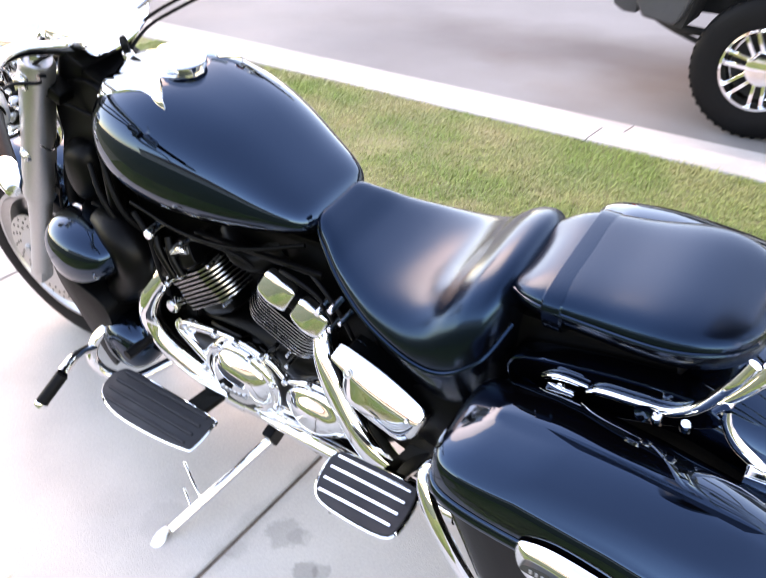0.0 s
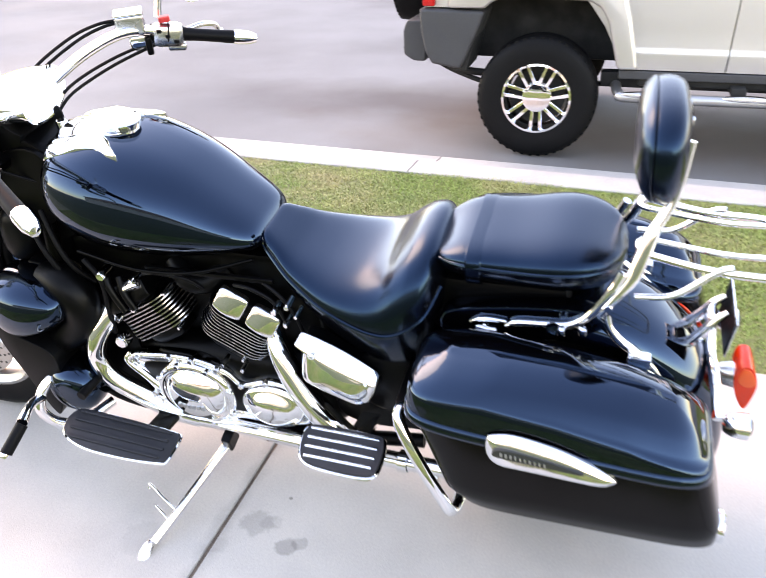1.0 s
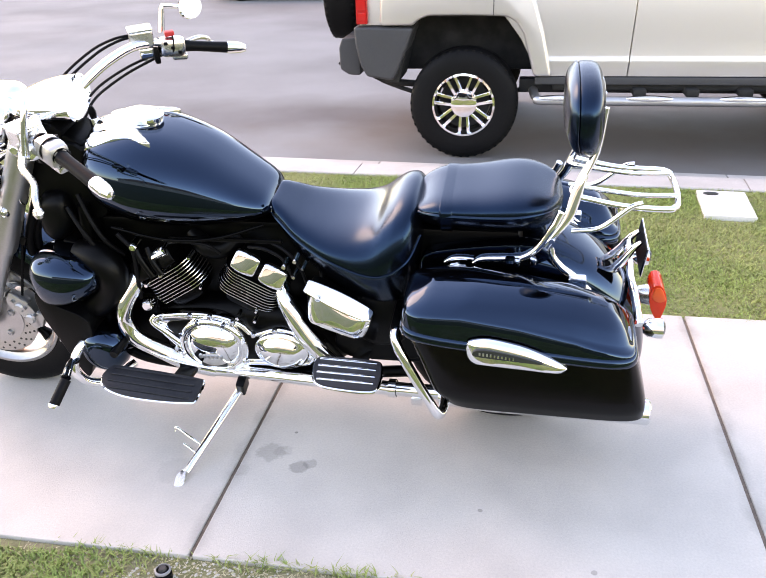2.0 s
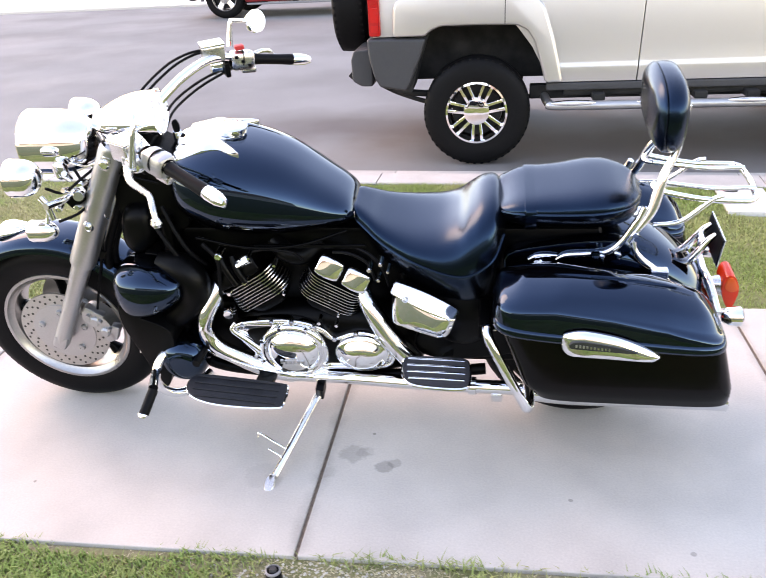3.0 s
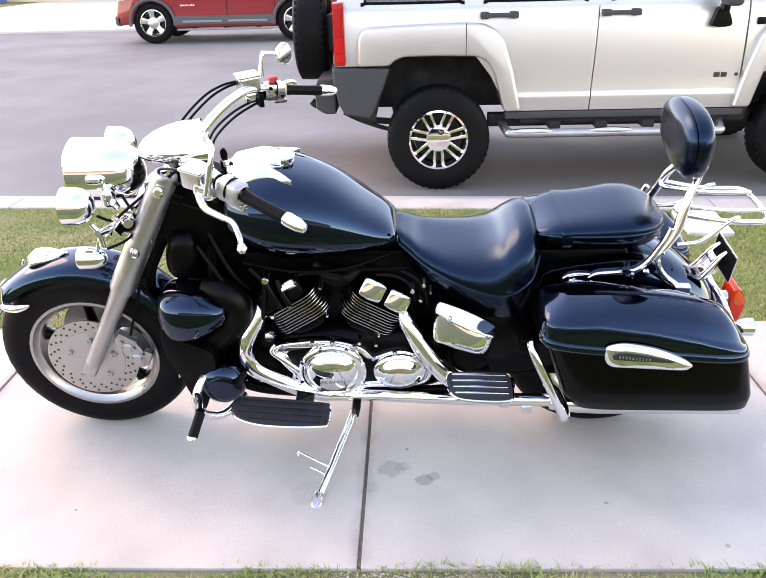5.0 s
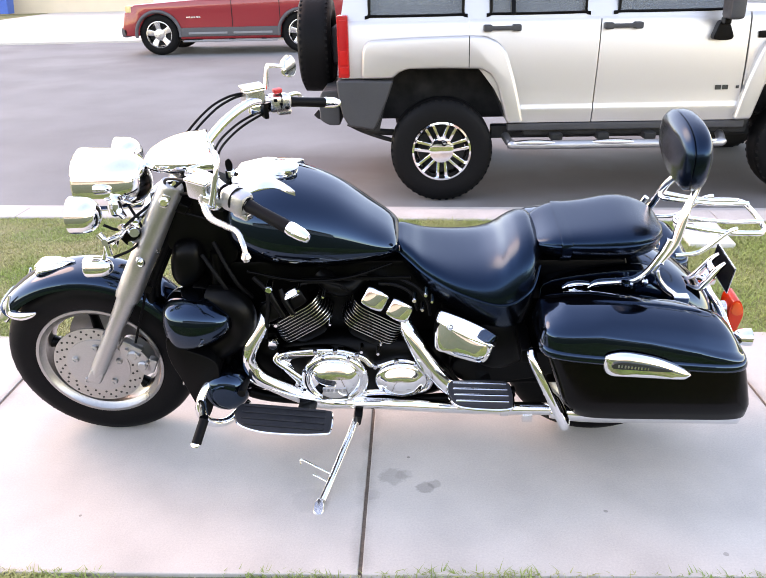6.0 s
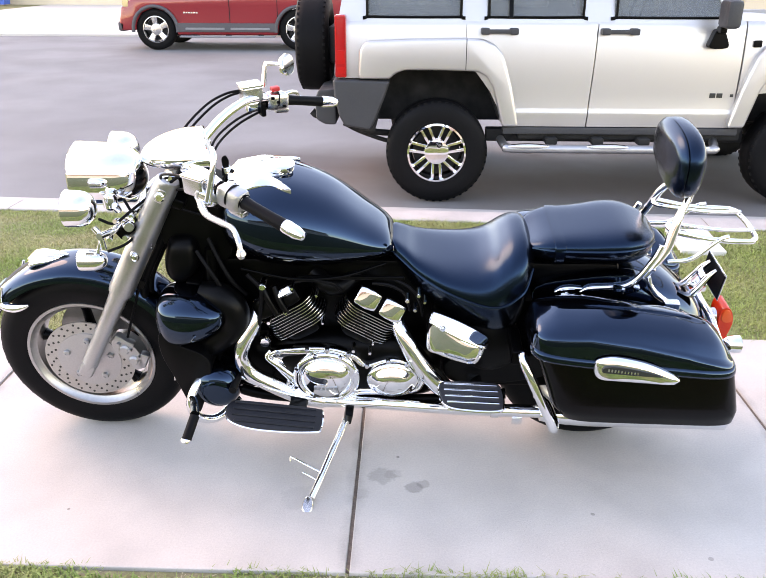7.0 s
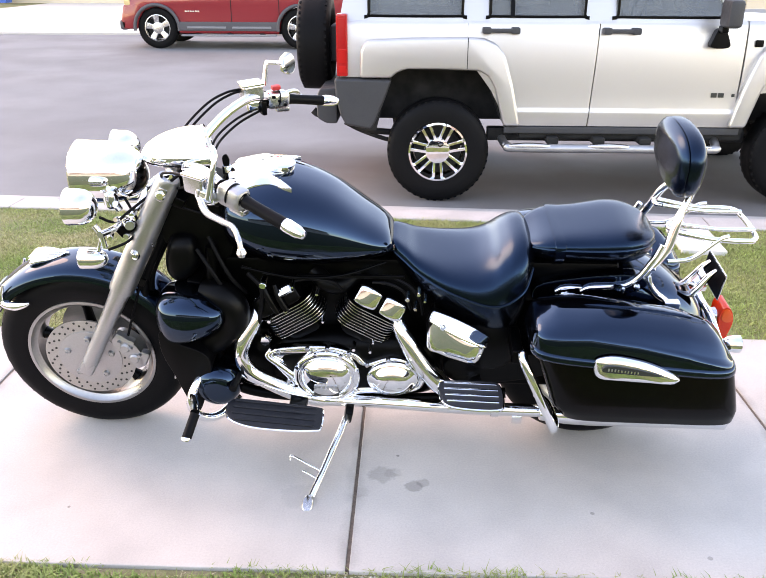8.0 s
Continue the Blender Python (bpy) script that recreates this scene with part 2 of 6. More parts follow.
def even_normals(me, limit):
    """Lets the large faces set the shading at rounded edges, so that flats stay flat."""
    faces = [(p.normal.copy(), p.area, list(p.vertices)) for p in me.polygons]
    near = collections.defaultdict(list)
    for i, (_, _, vs) in enumerate(faces):
        for v in vs:
            near[v].append(i)
    out = []
    for n, _, vs in faces:
        for v in vs:
            total = Vector((0, 0, 0))
            for j in near[v]:
                if faces[j][0].dot(n) > limit:
                    total += faces[j][0] * faces[j][1]
            out.append(total.normalized() if total.length > 1e-12 else n)
    me.normals_split_custom_set(out)


def part(name, bm, material, parent=None, label="", sharp=38):
    """Links a bmesh as one mesh object, under a thing or a part."""
    bmesh.ops.recalc_face_normals(bm, faces=bm.faces)
    me = bpy.data.meshes.new(name)
    bm.to_mesh(me)
    bm.free()
    me.polygons.foreach_set("use_smooth", [True] * len(me.polygons))
    me.set_sharp_from_angle(angle=radians(sharp))
    if 0 < len(me.polygons) < 500:
        even_normals(me, math.cos(radians(sharp)))
    me.materials.append(material)
    ob = new(name, me)
    ob.parent = parent
    if label:
        tagged(ob, label)
    return ob


def thing(name, m, label, category, group="", kind=""):
    ob = new(name)
    ob.matrix_basis = m
    return tagged(ob, label, category, group, kind)


def spline(rows, k=6):
    """Catmull-Rom through rows of numbers, k steps between each two."""
    a = np.array(rows, float)
    p = np.vstack([2 * a[0] - a[1], a, 2 * a[-1] - a[-2]])
    out = []
    for i in range(1, len(p) - 2):
        for s in range(k):
            t = s / k
            out.append(0.5 * (2 * p[i] + (p[i + 1] - p[i - 1]) * t + (2 * p[i - 1] - 5 * p[i] + 4 * p[i + 1] - p[i + 2]) * t * t
                              + (3 * p[i] - p[i - 1] - 3 * p[i + 1] + p[i + 2]) * t ** 3))
    out.append(a[-1])
    return out


def loft(rings, bm=None, cap=True, closed=False):
    bm = bm or bmesh.new()
    vs = [[bm.verts.new(p) for p in ring] for ring in rings]
    n = len(vs[0])
    pairs = list(zip(vs, vs[1:])) + ([(vs[-1], vs[0])] if closed else [])
    for a, b in pairs:
        for i in range(n):
            bm.faces.new((a[i], a[(i + 1) % n], b[(i + 1) % n], b[i]))
    if cap and not closed:
        bm.faces.new(vs[0]), bm.faces.new(vs[-1])
    return bm


def tube(points, r, bm=None, n=12, k=6, closed=False):
    """A round tube along a smooth line; r is one radius or one per point."""
    radii = r if isinstance(r, (list, tuple)) else [r] * len(points)
    rows = [(*p, q) for p, q in zip(points, radii)]
    line = spline(rows, k) if k > 1 and len(rows) > 2 else [np.array(q, float) for q in rows]
    pts = [Vector(q[:3]) for q in line]
    ref, rings = None, []
    for i, p in enumerate(pts):
        t = (pts[min(i + 1, len(pts) - 1)] - pts[max(i - 1, 0)]).normalized()
        if ref is None:
            ref = t.orthogonal().normalized()
        ref = (ref - t * ref.dot(t)).normalized()
        side = t.cross(ref)
        rings.append([p + (ref * math.cos(a) + side * math.sin(a)) * max(float(line[i][3]), 1e-4)
                      for a in (2 * math.pi * j / n for j in range(n))])
    return loft(rings, bm, closed=closed)


def lathe(profile, at=(0, 0, 0), axis=(0, 1, 0), n=40, bm=None, cap=True, closed=False, squash=(1, 1)):
    """Turns (radius, height) rows round an axis."""
    ax = Vector(axis).normalized()
    e1 = ax.cross(Vector((0, 0, 1)))
    e1 = e1.normalized() if e1.length > 1e-3 else Vector((1, 0, 0))
    e2 = e1.cross(ax)
    o = Vector(at)
    rings = [[o + ax * h + (e1 * math.cos(a) * squash[0] + e2 * math.sin(a) * squash[1]) * max(r, 1e-4)
              for a in (2 * math.pi * j / n for j in range(n))] for r, h in profile]
    return loft(rings, bm, cap, closed)


def box(at, size, bevel=0.004, turn=(0, 0, 0), bm=None, segs=2):
    made = bmesh.new()
    bmesh.ops.create_cube(made, size=1)
    for v in made.verts:
        v.co = Vector((v.co.x * size[0], v.co.y * size[1], v.co.z * size[2]))
    if bevel:
        bmesh.ops.bevel(made, geom=list(made.edges), offset=min(bevel, min(size) * 0.45), segments=segs, affect="EDGES", profile=0.5)
    bmesh.ops.transform(made, matrix=pose(*at, *turn), verts=made.verts)
    return joined(bm, made)


def joined(bm, made):
    if bm is None:
        return made
    me = bpy.data.meshes.new("tmp")
    made.to_mesh(me)
    made.free()
    bm.from_mesh(me)
    bpy.data.meshes.remove(me)
    return bm


def prism(outline, a, b, plane="xz", bevel=0.004, bm=None, segs=2):
    """An outline of (p, q) pushed from a to b along the third axis."""
    made = bmesh.new()
    put = {"xz": lambda p, q, h: (p, h, q), "xy": lambda p, q, h: (p, q, h), "yz": lambda p, q, h: (h, p, q)}[plane]
    lo = [made.verts.new(put(p, q, a)) for p, q in outline]
    hi = [made.verts.new(put(p, q, b)) for p, q in outline]
    made.faces.new(lo), made.faces.new(hi)
    for i in range(len(lo)):
        j = (i + 1) % len(lo)
        made.faces.new((lo[i], lo[j], hi[j], hi[i]))
    bmesh.ops.recalc_face_normals(made, faces=made.faces)
    if bevel:
        bmesh.ops.bevel(made, geom=list(made.edges), offset=bevel, segments=segs, affect="EDGES", profile=0.5, clamp_overlap=True)
    return joined(bm, made)


def rounded(outline, k=4):
    """A closed outline turned into a smooth one."""
    p = list(outline)
    rows = spline(p[-2:] + p + p[:2], k)
    return [tuple(q) for q in rows[2 * k:2 * k + len(p) * k]]


def power(x, e):
    return math.copysign(abs(x) ** e, x)


def hull(rows, p=0.8, q=0.8, n=40, k=5, low=1.0, vc=0.0, dip=0.0):
    """A body along x from rows (x, half width, waist height, top, bottom). low narrows the underside, dip hollows the top."""
    rings = []
    for u, hv, wc, top, bot in spline(rows, k):
        ring = []
        for j in range(n):
            a = 2 * math.pi * j / n
            c, s = math.cos(a), math.sin(a)
            wide = hv * (1 - (1 - low) * abs(s) if s < 0 else 1)
            h = wc + (top - wc) * abs(s) ** q - (dip * s ** 3 if s > 0 else 0) if s >= 0 else wc - (wc - bot) * abs(s) ** q
            ring.append((u, vc + wide * power(c, p), h))
        rings.append(ring)
    return loft(rings)


def mirrored(bm):
    """The same shape on the other side of the y = 0 plane."""
    for v in bm.verts:
        v.co.y = -v.co.y
    return bm


def pillow(outline, v0, v1, steps=8):
    """A padded cover: the outline at v0 swells and closes in a dome at v1."""
    cx, cz = sum(p[0] for p in outline) / len(outline), sum(p[1] for p in outline) / len(outline)
    rings = []
    for i in range(steps + 1):
        a = math.pi / 2 * i / steps
        k, v = max(math.cos(a), 0.02) ** 0.55, v0 + (v1 - v0) * math.sin(a)
        rings.append([(cx + (x - cx) * k, v, cz + (z - cz) * k) for x, z in outline])
    return loft(rings)


# ---- ground, road, pavement ----
def flat(name, x0, x1, y0, y1, z, material, label, category, thick=0.12):
    ob = part(name, box(((x0 + x1) / 2, (y0 + y1) / 2, z - thick / 2), (x1 - x0, y1 - y0, thick), 0), material)
    return tagged(ob, label, category, kind="structure")


bm = bmesh.new()
bmesh.ops.create_grid(bm, x_segments=24, y_segments=24, size=1500)
for v in bm.verts:
    v.co.z = -0.32
ground = tagged(part("ground", bm, plain_earth), "bare dry earth reaching out to the horizon", "ground", kind="structure")

# road with a slight crown
bm = bmesh.new()
rows = []
for y, z in spline([(2.2, -0.153), (3.95, -0.150), (5.5, -0.135), (8.5, -0.082), (11.5, -0.042), (14.6, -0.007), (17.6, 0.0)], 4):
    rows.append([bm.verts.new((x, y, z)) for x in range(-60, 61, 6)])
rows.append([bm.verts.new((x, 17.6, -0.3)) for x in range(-60, 61, 6)])
rows.insert(0, [bm.verts.new((x, 2.2, -0.3)) for x in range(-60, 61, 6)])
for a, b in zip(rows, rows[1:]):
    for i in range(len(a) - 1):
        bm.faces.new((a[i], a[i + 1], b[i + 1], b[i]))
road = tagged(part("road", bm, asphalt), "worn grey asphalt street with darker patches", "road", kind="structure")

KERB_SLOPE = -0.055


def kerb_edge(x):
    return 3.318 + KERB_SLOPE * x


lawn_strip = part("lawn_strip", prism([(-25, 1.535), (25, 1.535), (25, kerb_edge(25) + 0.01), (-25, kerb_edge(-25) + 0.01)], -0.26, -0.012, "xy", bevel=0), soil)
tagged(lawn_strip, "patchy green and straw-coloured grass verge by the kerb", "lawn", kind="structure")
flat("front_lawn", -40, 40, -22, -0.03, -0.016, lush, "short green lawn beside the pavement", "lawn", 0.25)
flat("lawn_edge", -40, 40, -0.90, -0.032, -0.012, litter_soil, "thin lawn edge with dry clippings along the pavement", "lawn", 0.10)

# pavement of separate slabs, one and a half metres each
pavement = thing("pavement", pose(0, 0, 0), "pale concrete pavement with tooled joints and oil stains", "pavement", kind="structure")
slab_mesh = None
for i in range(-14, 14):
    if slab_mesh is None:
        slab_bm = box((0, 0, -0.06), (1.489, 1.562, 0.12), 0.004, segs=3)
        slab = part("slab", slab_bm, pavement_concrete, pavement)
        slab_mesh = slab.data
    else:
        slab = new("slab", slab_mesh)
        slab.parent = pavement
    slab.location = (0.75 + 1.5 * i, 0.751, 0)
flat("joint_bed", -21, 21, -0.02, 1.52, -0.0055, tinted("joint_dirt", (0.15, 0.11, 0.085), 0.95, var=0.4, scale=12),
     "dirt-filled bed under the pavement slabs", "pavement", 0.2)

# rolled kerb with gutter, in lengths
kerb = thing("kerb", pose(0, 3.318, 0, 0, 0, math.degrees(math.atan(KERB_SLOPE))) @ pose(0, -3.335, 0), "pale concrete kerb and gutter along the street", "kerb", kind="structure")
profile = [(3.335, -0.3), (3.335, -0.004), (3.345, 0.004), (3.555, 0.004), (3.585, -0.008), (3.635, -0.090), (3.68, -0.115), (4.10, -0.140), (4.10, -0.3)]
kerb_mesh = None
for i in range(-10, 11):
    if kerb_mesh is None:
        stone = part("kerb_stone", prism(profile, -1.197, 1.197, "yz", 0.003), kerb_concrete, kerb)
        kerb_mesh = stone.data
    else:
        stone = new("kerb_stone", kerb_mesh)
        stone.parent = kerb
    stone.location = (-0.255 + 1.2 + 2.4 * i, 0, 0)

# far side of the street
flat("far_pavement", -60, 60, 17.6, 20.5, 0.05, far_concrete, "bright concrete kerb and pavement across the street", "pavement", 0.4)
flat("far_driveway", -14.6, -2, 20.5, 32, 0.06, far_concrete, "bright concrete driveway across the street", "driveway", 0.4)
flat("far_lawn", -60, -14.6, 20.5, 32, 0.05, soil, "dry yellowish lawn across the street", "lawn", 0.4)


# ---- grass ----
def grass(name, count, x0, x1, y0, y1, z, height, label, seed, bare=(), rise=1.0, material=None):
    rng = np.random.default_rng(seed)
    x, y = rng.uniform(x0, x1, count), rng.uniform(y0, y1, count)
    clump = np.sin(x * 3.1 + 1.3 * np.sin(y * 4.0)) * np.cos(y * 3.7 + np.sin(x * 2.2))
    keep = (rng.uniform(-1.2, 1.2, count) < clump + 0.9) & (y < kerb_edge(x) + 0.02)
    for bx, by, rx, ry in bare:
        keep &= ((x - bx) / rx) ** 2 + ((y - by) / ry) ** 2 > rng.uniform(0.5, 1.3, count)
    x, y = x[keep], y[keep]
    n = len(x)
    h = height * rng.uniform(0.45, 1.25, n) * (1 + 0.25 * clump[keep])
    a, lean, w = rng.uniform(0, 2 * np.pi, n), rng.uniform(0.3, 1.5, n), rng.uniform(0.0013, 0.0028, n)
    dx, dy = np.cos(a), np.sin(a)
    zz = np.full(n, z)
    p0 = np.stack([x - dy * w, y + dx * w, zz], 1)
    p1 = np.stack([x + dy * w, y - dx * w, zz], 1)
    m0 = np.stack([x - dy * w * 0.7 + dx * h * lean * 0.3, y + dx * w * 0.7 + dy * h * lean * 0.3, zz + rise * h * 0.6], 1)
    m1 = np.stack([x + dy * w * 0.7 + dx * h * lean * 0.3, y - dx * w * 0.7 + dy * h * lean * 0.3, zz + rise * h * 0.6], 1)
    tip = np.stack([x + dx * h * lean, y + dy * h * lean, zz + rise * h * 0.85], 1)
    verts = np.stack([p0, p1, m0, m1, tip], 1).reshape(-1, 3)
    base = np.arange(n)[:, None] * 5
    tris = np.concatenate([base + [0, 1, 3], base + [0, 3, 2], base + [2, 3, 4]], 1).reshape(-1, 3)
    me = bpy.data.meshes.new(name)
    me.from_pydata(verts.tolist(), [], tris.tolist())
    me.materials.append(material or blade_mat)
    return tagged(new(name, me), label, "grass", kind="stuff")


grass("verge_grass", 320000, -3.6, 5.0, 1.50, 3.54, -0.014, 0.020, "short patchy verge grass, green and straw", 3,
      bare=((1.945, 2.92, 0.13, 0.22), (1.945, 2.77, 0.12, 0.12), (1.945, 3.07, 0.12, 0.12)))
lawn_blades = tinted("lawn_blades", (0.16, 0.26, 0.055), 0.6, var=0.25, scale=3, fine=40, second=(0.30, 0.31, 0.11), mix_scale=2.4)
grass("lawn_grass", 170000, -2.2, 2.8, -0.88, -0.022, -0.014, 0.026, "short mown lawn grass along the pavement edge", 4, material=lawn_blades,
      bare=((0.02, -0.17, 0.19, 0.18), (0.30, -0.08, 0.22, 0.05), (0.75, -0.05, 0.35, 0.03), (-0.55, -0.04, 0.25, 0.025)))
grass("dry_clippings", 9000, -1.6, 2.2, -0.70, -0.015, -0.0125, 0.020, "dry straw-coloured clippings on the lawn edge", 5, rise=0.12, material=straw_mat)
grass("clippings_by_sprinkler", 1600, -0.20, 0.42, -0.30, -0.02, -0.0125, 0.018, "dry straw clippings on bare soil by the sprinkler", 6, rise=0.15, material=straw_mat)
rng = random.Random(8)
bm = bmesh.new()
for i in range(900):
    x, y, r = rng.gauss(0.05, 0.16), -0.14 + rng.gauss(0, 0.08), rng.uniform(0.0015, 0.006)
    if y > -0.035:
        continue
    vs = [bm.verts.new((x + a * r * rng.uniform(0.7, 1.3), y + b * r * rng.uniform(0.7, 1.3), -0.012 + c * r * 0.7)) for a, b, c in ((1, 0, 0), (0, 1, 0), (-1, 0, 0), (0, -1, 0), (0, 0, 1))]
    for j in range(4):
        bm.faces.new((vs[j], vs[(j + 1) % 4], vs[4]))
tagged(part("gravel", bm, pebble_mat), "pale fine gravel on bare soil by the sprinkler", "gravel", kind="stuff")

lid_bm = box((0, 0, 0.008), (0.265, 0.43, 0.04), 0.006)
utility_lid = thing("utility_cover", pose(1.945, 2.92, -0.012, 0, 0, -4), "pale plastic utility box cover set in the grass", "utility cover")
part("lid", lid_bm, lid_plastic, utility_lid)
part("finger_hole", lathe([(0.0, 0.0), (0.028, 0.0), (0.028, 0.003), (0, 0.003)], (-0.06, 0.15, 0.0285), (0, 0, 1), 20, squash=(1.5, 1)), slot_dark, utility_lid)

sprinkler = thing("sprinkler_head", pose(-0.04, -0.105, -0.012), "small black pop-up sprinkler head in the lawn", "sprinkler")
part("riser", lathe([(0.0, 0), (0.022, 0), (0.022, 0.018), (0.016, 0.022), (0.016, 0.03), (0, 0.03)], axis=(0, 0, 1), n=20), plastic, sprinkler)
part("collar", lathe([(0.017, 0.024), (0.021, 0.026), (0.021, 0.031), (0.017, 0.033)], axis=(0, 0, 1), n=20, closed=True), strip_grey, sprinkler, "worn grey rim")
part("nozzle", lathe([(0.0, 0.03), (0.011, 0.03), (0.009, 0.038), (0, 0.038)], axis=(0, 0, 1), n=14), grey_plastic, sprinkler)


# ---- motorcycle: x runs from its front (minus) to its tail, it leans on its stand towards minus y ----
bike = thing("motorcycle", pose(0, 0.78, 0, 10.5), "black chrome-trimmed touring motorcycle leaning on its stand on the pavement", "motorcycle")


def wheel(name, at, radius, width, rim_r, label):
    hub = new(name)
    hub.parent = bike
    tagged(hub, label)
    x, z = at
    o = (x, 0, z)
    h = width / 2
    tyre = [(rim_r - 0.004, -h * 0.80), (rim_r + 0.010, -h * 0.92), (rim_r + 0.045, -h), (radius - 0.045, -h * 0.97), (radius - 0.018, -h * 0.76),
            (radius - 0.004, -h * 0.40), (radius, 0), (radius - 0.004, h * 0.40), (radius - 0.018, h * 0.76), (radius - 0.045, h * 0.97),
            (rim_r + 0.045, h), (rim_r + 0.010, h * 0.92), (rim_r - 0.004, h * 0.80)]
    part("tyre", lathe([tuple(q) for q in spline(tyre, 3)], o, n=72, closed=True), rubber, hub)
    for i in range(40):
        a = 2 * math.pi * i / 40
        for k in (-1, 1):
            mid = Vector((math.cos(a + 0.04 * k) * (radius - 0.0245), k * h * 0.5, math.sin(a + 0.04 * k) * (radius - 0.0245))) + Vector(o)
            part("tread_block", box(mid, (0.012, h * 0.50, 0.026), 0.002, (0, -math.degrees(a), 20 * k), None, 1), rubber, hub)
    rim = [(rim_r + 0.006, -h * 0.84), (rim_r + 0.004, -h * 0.93), (rim_r - 0.006, -h * 0.93), (rim_r - 0.014, -h * 0.76), (rim_r - 0.024, -h * 0.68), (rim_r - 0.032, -h * 0.35),
           (rim_r - 0.032, h * 0.35), (rim_r - 0.024, h * 0.68), (rim_r - 0.014, h * 0.76), (rim_r - 0.006, h * 0.93), (rim_r + 0.004, h * 0.93), (rim_r + 0.006, h * 0.84)]
    part("rim", lathe(rim, o, n=72, closed=True), rim_silver, hub)
    part("wheel_hub", lathe([(0.0, -0.07), (0.035, -0.07), (0.05, -0.04), (0.045, 0.0), (0.05, 0.04), (0.035, 0.07), (0, 0.07)], o, n=32), cast, hub)
    for i in range(5):
        a = 2 * math.pi * (i + 0.3) / 5
        d, s = Vector((math.cos(a), 0, math.sin(a))), Vector((-math.sin(a), 0, math.cos(a)))
        rings = []
        for r, wd, th in ((0.03, 0.030, 0.026), (0.09, 0.018, 0.018), (rim_r - 0.06, 0.015, 0.016), (rim_r - 0.03, 0.022, 0.026)):
            c = Vector(o) + d * r
            rings.append([c + s * (wd * math.cos(b)) + Vector((0, th * math.sin(b), 0)) for b in (2 * math.pi * j / 12 for j in range(12))])
        part("spoke", loft(rings), engine_black, hub)
    return hub


FX, FZ = -0.945, 0.334
front_wheel = wheel("front_wheel", (FX, FZ), 0.334, 0.145, 0.219, "front wheel with black tyre and drilled brake disc")
rear_wheel = wheel("rear_wheel", (0.80, 0.330), 0.330, 0.16, 0.200, "rear wheel with black tyre")
for side in (-1, 1):
    y = side * 0.078
    disc = part("brake_disc", lathe([(0.10, y - 0.003), (0.156, y - 0.003), (0.156, y + 0.003), (0.10, y + 0.003)], (FX, 0, FZ), n=64, closed=True),
                brushed, front_wheel, "drilled steel brake disc")
    part("disc_carrier", lathe([(0.0, y - 0.006 * side), (0.104, y - 0.004 * side), (0.110, y), (0.110, y + 0.006 * side), (0, y + 0.004 * side)], (FX, 0, FZ), n=48), satin, front_wheel)
    if side < 0:
        bm = None
        for i in range(60):
            a, r = 2 * math.pi * i / 60, (0.120, 0.133, 0.146)[i % 3]
            bm = lathe([(0.0, -0.0), (0.0042, 0.0), (0.0042, 0.0012), (0, 0.0012)], (FX + r * math.cos(a), y - 0.0042, FZ + r * math.sin(a)), n=8, bm=bm)
        part("disc_hole", bm, slot_dark, disc)
        for i in range(5):
            a = 2 * math.pi * (i + 0.2) / 5
            part("disc_bolt", lathe([(0.0, -0.006), (0.005, -0.006), (0.0055, -0.009), (0.010, -0.008), (0.012, -0.003), (0.012, 0.002), (0, 0.002)], (FX + 0.080 * math.cos(a), y - 0.007, FZ + 0.080 * math.sin(a)), n=16),
                 satin, disc)
# caliper
part("brake_caliper", prism(rounded([(-0.835, 0.445), (-0.79, 0.44), (-0.755, 0.395), (-0.745, 0.335), (-0.775, 0.315), (-0.80, 0.36), (-0.84, 0.405)]), -0.115, -0.055, bevel=0.008), satin, front_wheel, "polished four-piston brake caliper")
part("caliper_lug", box((-0.868, -0.098, 0.462), (0.065, 0.03, 0.030), 0.008, (0, 28, 0)), satin, front_wheel)
part("caliper_bridge", box((-0.805, -0.098, 0.425), (0.075, 0.035, 0.045), 0.010, (0, 34, 0)), satin, front_wheel)
part("caliper_end", box((-0.748, -0.10, 0.352), (0.032, 0.03, 0.062), 0.008, (0, 24, 0)), satin, front_wheel)
for q in ((-0.86, 0.458), (-0.815, 0.43), (-0.78, 0.405), (-0.755, 0.375)):
    part("caliper_bolt", lathe([(0.0, -0.010), (0.005, -0.010), (0.007, -0.005), (0.007, 0), (0, 0)], (q[0], -0.116, q[1]), n=10), satin, front_wheel)
for q in ((-0.80, 0.405), (-0.775, 0.36)):
    part("piston_cap", lathe([(0.0, -0.014), (0.013, -0.014), (0.018, -0.008), (0.018, 0), (0, 0)], (q[0], -0.112, q[1]), n=20), satin, front_wheel)


# fenders: an arched hood swept round a wheel
def hood(centre, r, half, drop, a0, a1, thick=0.004, flare=0.0, n=44):
    x, z = centre
    rings = []
    for i in range(n + 1):
        t = i / n
        a = radians(a0 + (a1 - a0) * t)
        rr = r + flare * abs(2 * t - 1) ** 3
        ring = []
        outline = [(power(math.cos(b), 0.75) * half, math.sin(b) ** 0.8 * drop) for b in np.linspace(math.pi, 0, 17)]
        inner = [(v * (1 - thick * 1.5 / half), h - thick) for v, h in reversed(outline)]
        for v, h in outline + inner:
            q = rr - drop + h
            ring.append((x + q * math.cos(a), v, z + q * math.sin(a)))
        rings.append(ring)
    return loft(rings)


